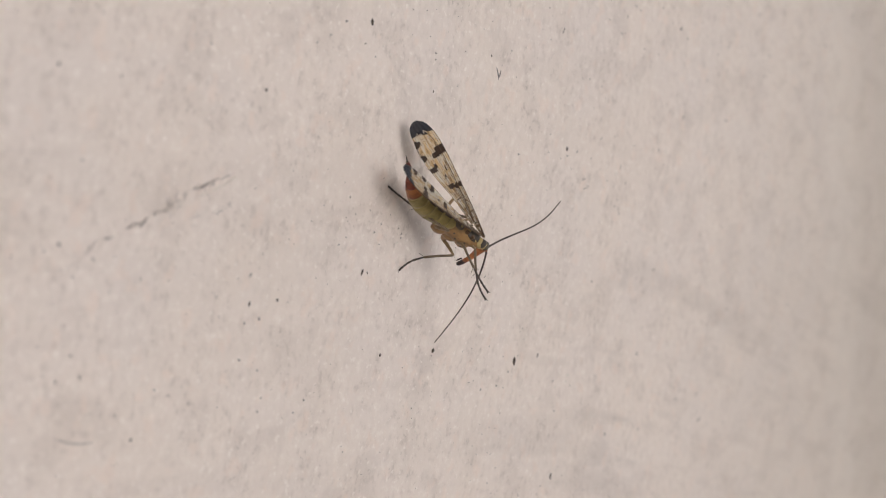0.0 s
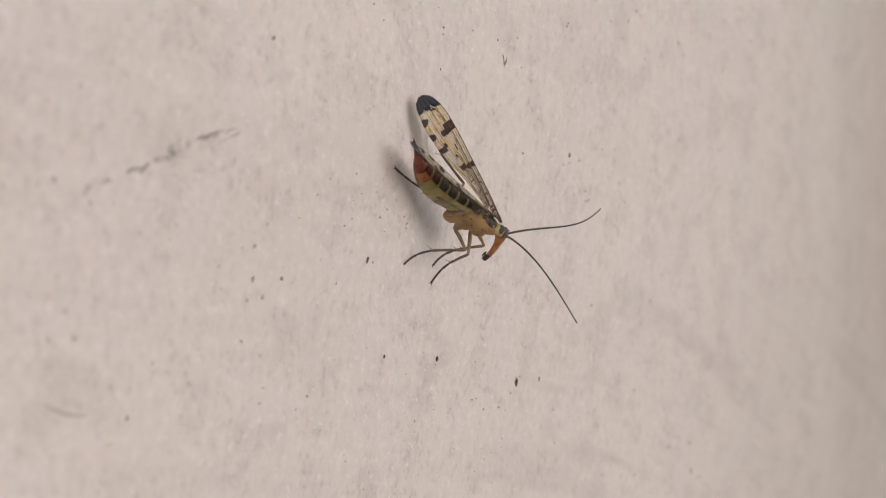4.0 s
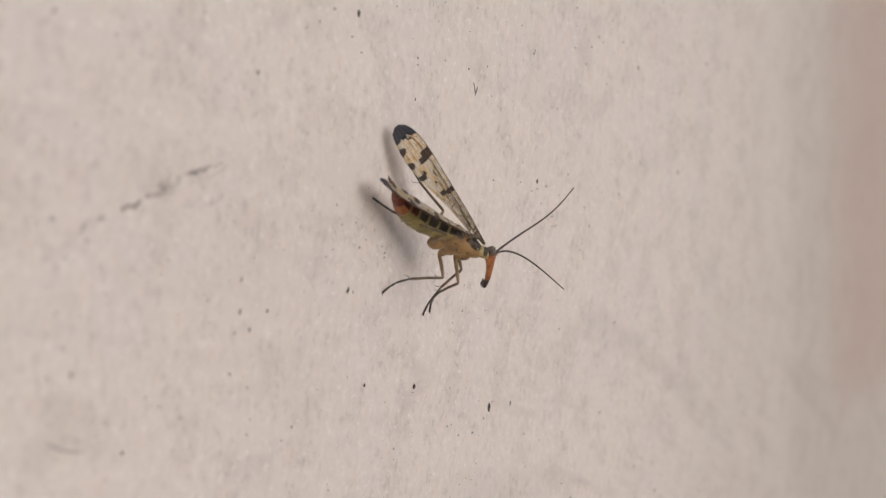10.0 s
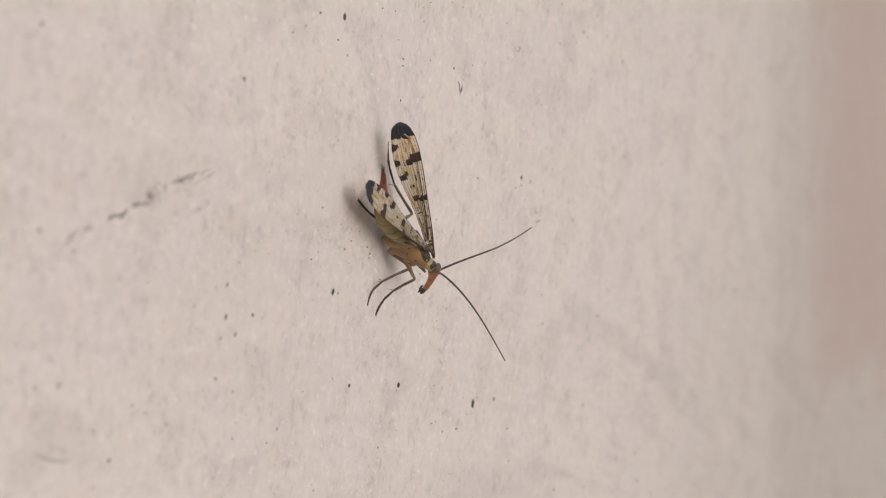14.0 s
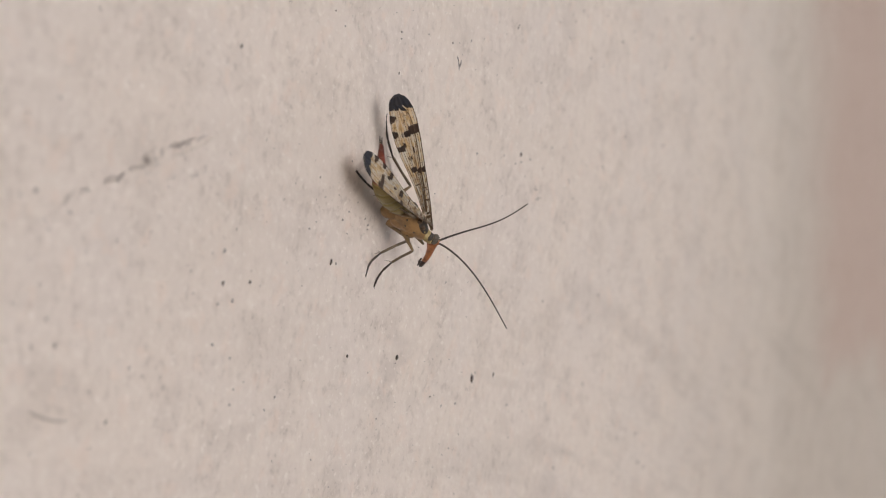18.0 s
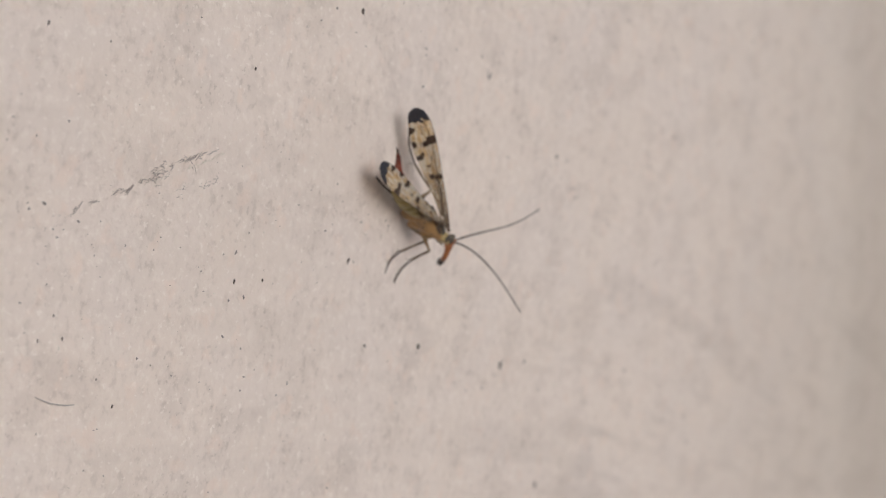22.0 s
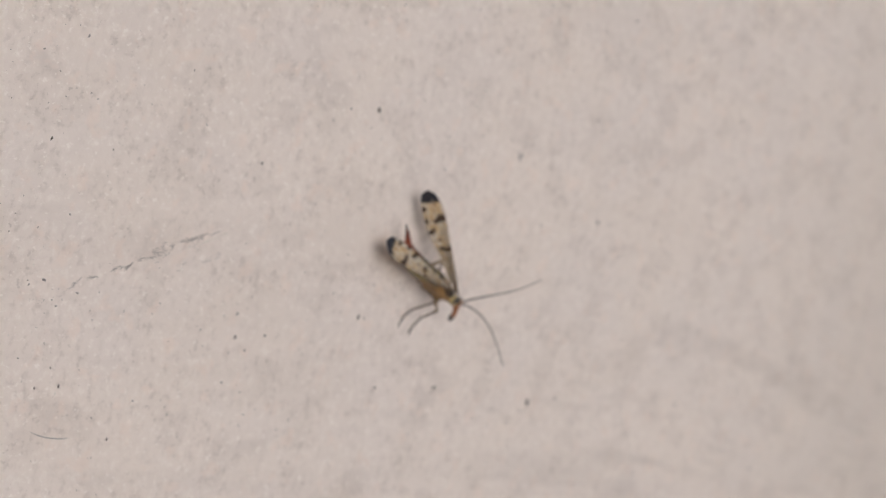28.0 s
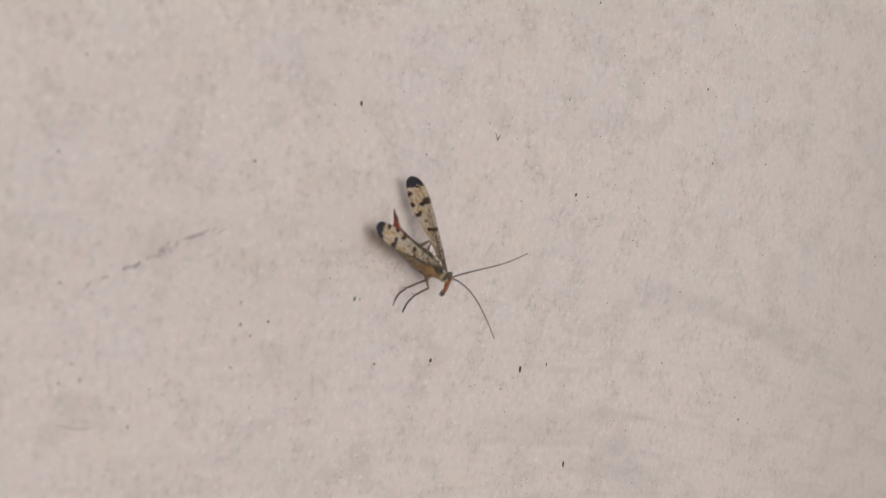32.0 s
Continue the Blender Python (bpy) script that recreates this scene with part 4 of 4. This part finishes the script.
FRONT_LEFT_LEG = [
    (0, -8.80, -9.78, 7.66, -0.53, 0.12, 0.84),
    (0.5, -10.66, -7.30, 7.15, -0.52, -0.03, 0.85),
    (1, -14.39, -5.18, 9.87, 0.63, -0.12, 0.76),
    (2, -12.27, -2.56, 10.09, 0.41, -0.47, 0.78),
    (3, -11.92, -2.67, 10.27, 0.39, -0.52, 0.76),
    (3.7, -11.92, -2.67, 10.27, 0.39, -0.52, 0.76),
    (5.5, -6.19, -7.18, 7.32, -0.13, -0.12, 0.98),
    (6, -10.71, -2.45, 7.87, -0.12, -0.47, 0.88),
    (6.5, -11.69, -2.13, 10.22, -0.16, -0.60, 0.79),
    (7, -8.16, -2.34, 9.96, 0.11, -0.78, 0.62),
    (8, -2.93, -3.60, 8.70, 0.59, 0.53, 0.61),
    (9, -6.12, -0.27, 10.50, 0.92, -0.16, 0.34),
    (10, -4.51, -2.58, 8.24, 0.76, 0.33, 0.56),
    (11, -5.21, -0.95, 8.78, 0.87, 0.05, 0.49),
    (11.6, -5.21, -0.95, 8.78, 0.87, 0.05, 0.49),
    (11.87, -2.50, 0.00, 15.80, 0.90, -0.30, 0.80),
    (32, -2.50, 0.00, 15.80, 0.90, -0.30, 0.80),
]
MIDDLE_RIGHT_LEG = [
    (0, -12.20, 0.00, 9.70, 0.28, -0.55, 0.79),
    (1, -12.20, 0.00, 9.70, 0.42, -0.56, 0.72),
    (2, -12.20, 0.00, 9.70, 0.41, -0.62, 0.67),
    (7, -12.20, 0.00, 9.70, 0.34, -0.71, 0.62),
    (8, -12.20, 0.00, 9.70, 0.16, -0.73, 0.66),
    (9, -12.20, 0.00, 9.70, 0.30, -0.79, 0.54),
    (11, -12.20, 0.00, 9.70, 0.30, -0.78, 0.55),
    (11.6, -12.20, 0.00, 9.70, 0.30, -0.78, 0.55),
    (11.87, -11.90, 0.00, 8.50, 0.50, 0.05, 0.86),
    (32, -11.90, 0.00, 8.50, 0.50, 0.05, 0.86),
]
STILL_TOES = {"middle_left": (-3.4, 0, 18.4), "hind_right": (-17.6, 0, 19.3), "hind_left": (-11.2, 0, 25.8)}
LEFT_WING = ((0, 46, 0.25, -0.2), (3, 46, 0.3, -0.25), (7, 46, 0.6, -0.35), (11.6, 46, 0.6, -0.35), (11.87, 53, 0, 0.1), (32, 53, 0, 0.1))
# seconds, lift of the leading edge (degrees), height and side of the tip (mm)
RIGHT_WING = ((0, 24, 5.65, -3.55), (1, 24, 5.8, -3.75), (2, 22, 4.9, -3.8), (3, 28, 4.1, -3.75), (5.5, 33, 4.8, -3.35), (6, 34, 4.93, -3.30), (7, 37, 3.93, -3.89), (8, 35, 3.2, -3.65),
              (9, 32.6, 2.60, -3.55), (11.6, 30, 2.92, -3.62), (11.87, 5, 2.85, -5.6), (17, 5, 2.85, -5.6), (24, 6, 3.05, -5.75), (32, 6, 3.05, -5.75))


def motions():
    body = [local(*r) for r in BODY_ROWS]
    walk(fly, [(t, STAND @ m) for t, m in body])
    ends = lambda rows: rows + [(32, *rows[-1][1:])]
    hold = lambda rows: [r for r in rows if r[0] <= 11] + [(11.6, *[r for r in rows if r[0] <= 11][-1][1:])] + [(11.8, *[r for r in rows if r[0] >= 12][0][1:])] + [r for r in rows if r[0] > 12]
    for ob, rows in ((head, HEAD_ROWS), (antenna_left, LEFT_ANTENNA_ROWS), (antenna_right, RIGHT_ANTENNA_ROWS), (abdomen, ABDOMEN_ROWS)):
        walk(ob, steps([local(*r) for r in ends(hold(rows))]))
    for ob, root, tip, more in ((fore_left, (0.56, 0.95, 4.9), (-14.02, 4.67, 3.3), 0), (hind_left, (-0.4, 0.95, 4.55), (-13.4, 4.35, 3.05), 2)):
        walk(ob, [(t, wing_pose(root, (tip[0], tip[1] + y, tip[2] + z), a + more, 1)) for t, a, y, z in LEFT_WING])
    root, low = Vector((-0.3, 0.0, 5.2)), Vector((-0.85, -0.1, 4.95))
    tips = [(t, a, Vector((-13.94, y, z))) for t, a, z, y in RIGHT_WING]
    walk(fore_right, [(t, wing_pose(root, tip, a, -1)) for t, a, tip in tips])
    walk(hind_right, [(t, wing_pose(low, low + (tip - root) * 0.9 - Vector((0, 0, 0.15)), a + 2, -1)) for t, a, tip in tips])

    times = sorted({r[0] for r in BODY_ROWS} | {0.7, 5.75, 10.0})
    turn = [m.to_quaternion() for _, m in body]

    def stand(t):
        i = max(k for k, (s, _) in enumerate(body) if s <= t)
        j = min(i + 1, len(body) - 1)
        u = 0 if i == j else (t - body[i][0]) / (body[j][0] - body[i][0])
        return STAND @ Matrix.LocRotScale(body[i][1].translation.lerp(body[j][1].translation, u), turn[i].slerp(turn[j], u), None)

    def leg_at(key, t):
        if key in STILL_TOES:
            return STILL_TOES[key], Vector(LEGS[key][4]) + Vector((0, 0, lerp((11.6, 11.87), (0, 0.15 if key == "hind_left" else 0.5), t)))
        rows = {"front_right": FRONT_RIGHT_LEG, "front_left": FRONT_LEFT_LEG, "middle_right": MIDDLE_RIGHT_LEG}[key]
        v = [lerp([r[0] for r in rows], [r[k] for r in rows], t) for k in range(1, 7)]
        return v[:3], Vector(v[3:])

    for key, bones in legs.items():
        tracks = ([], [], [])
        for t in times:
            (x, y, z), way = leg_at(key, t)
            toe = stand(t).inverted() @ Vector((x * MM, y * MM, z * MM + HEIGHT)) / MM
            for track, m in zip(tracks, leg_poses(key, toe, way)):
                track.append((t, m))
        for ob, track in zip(bones, tracks):
            walk(ob, steps(track))


motions()
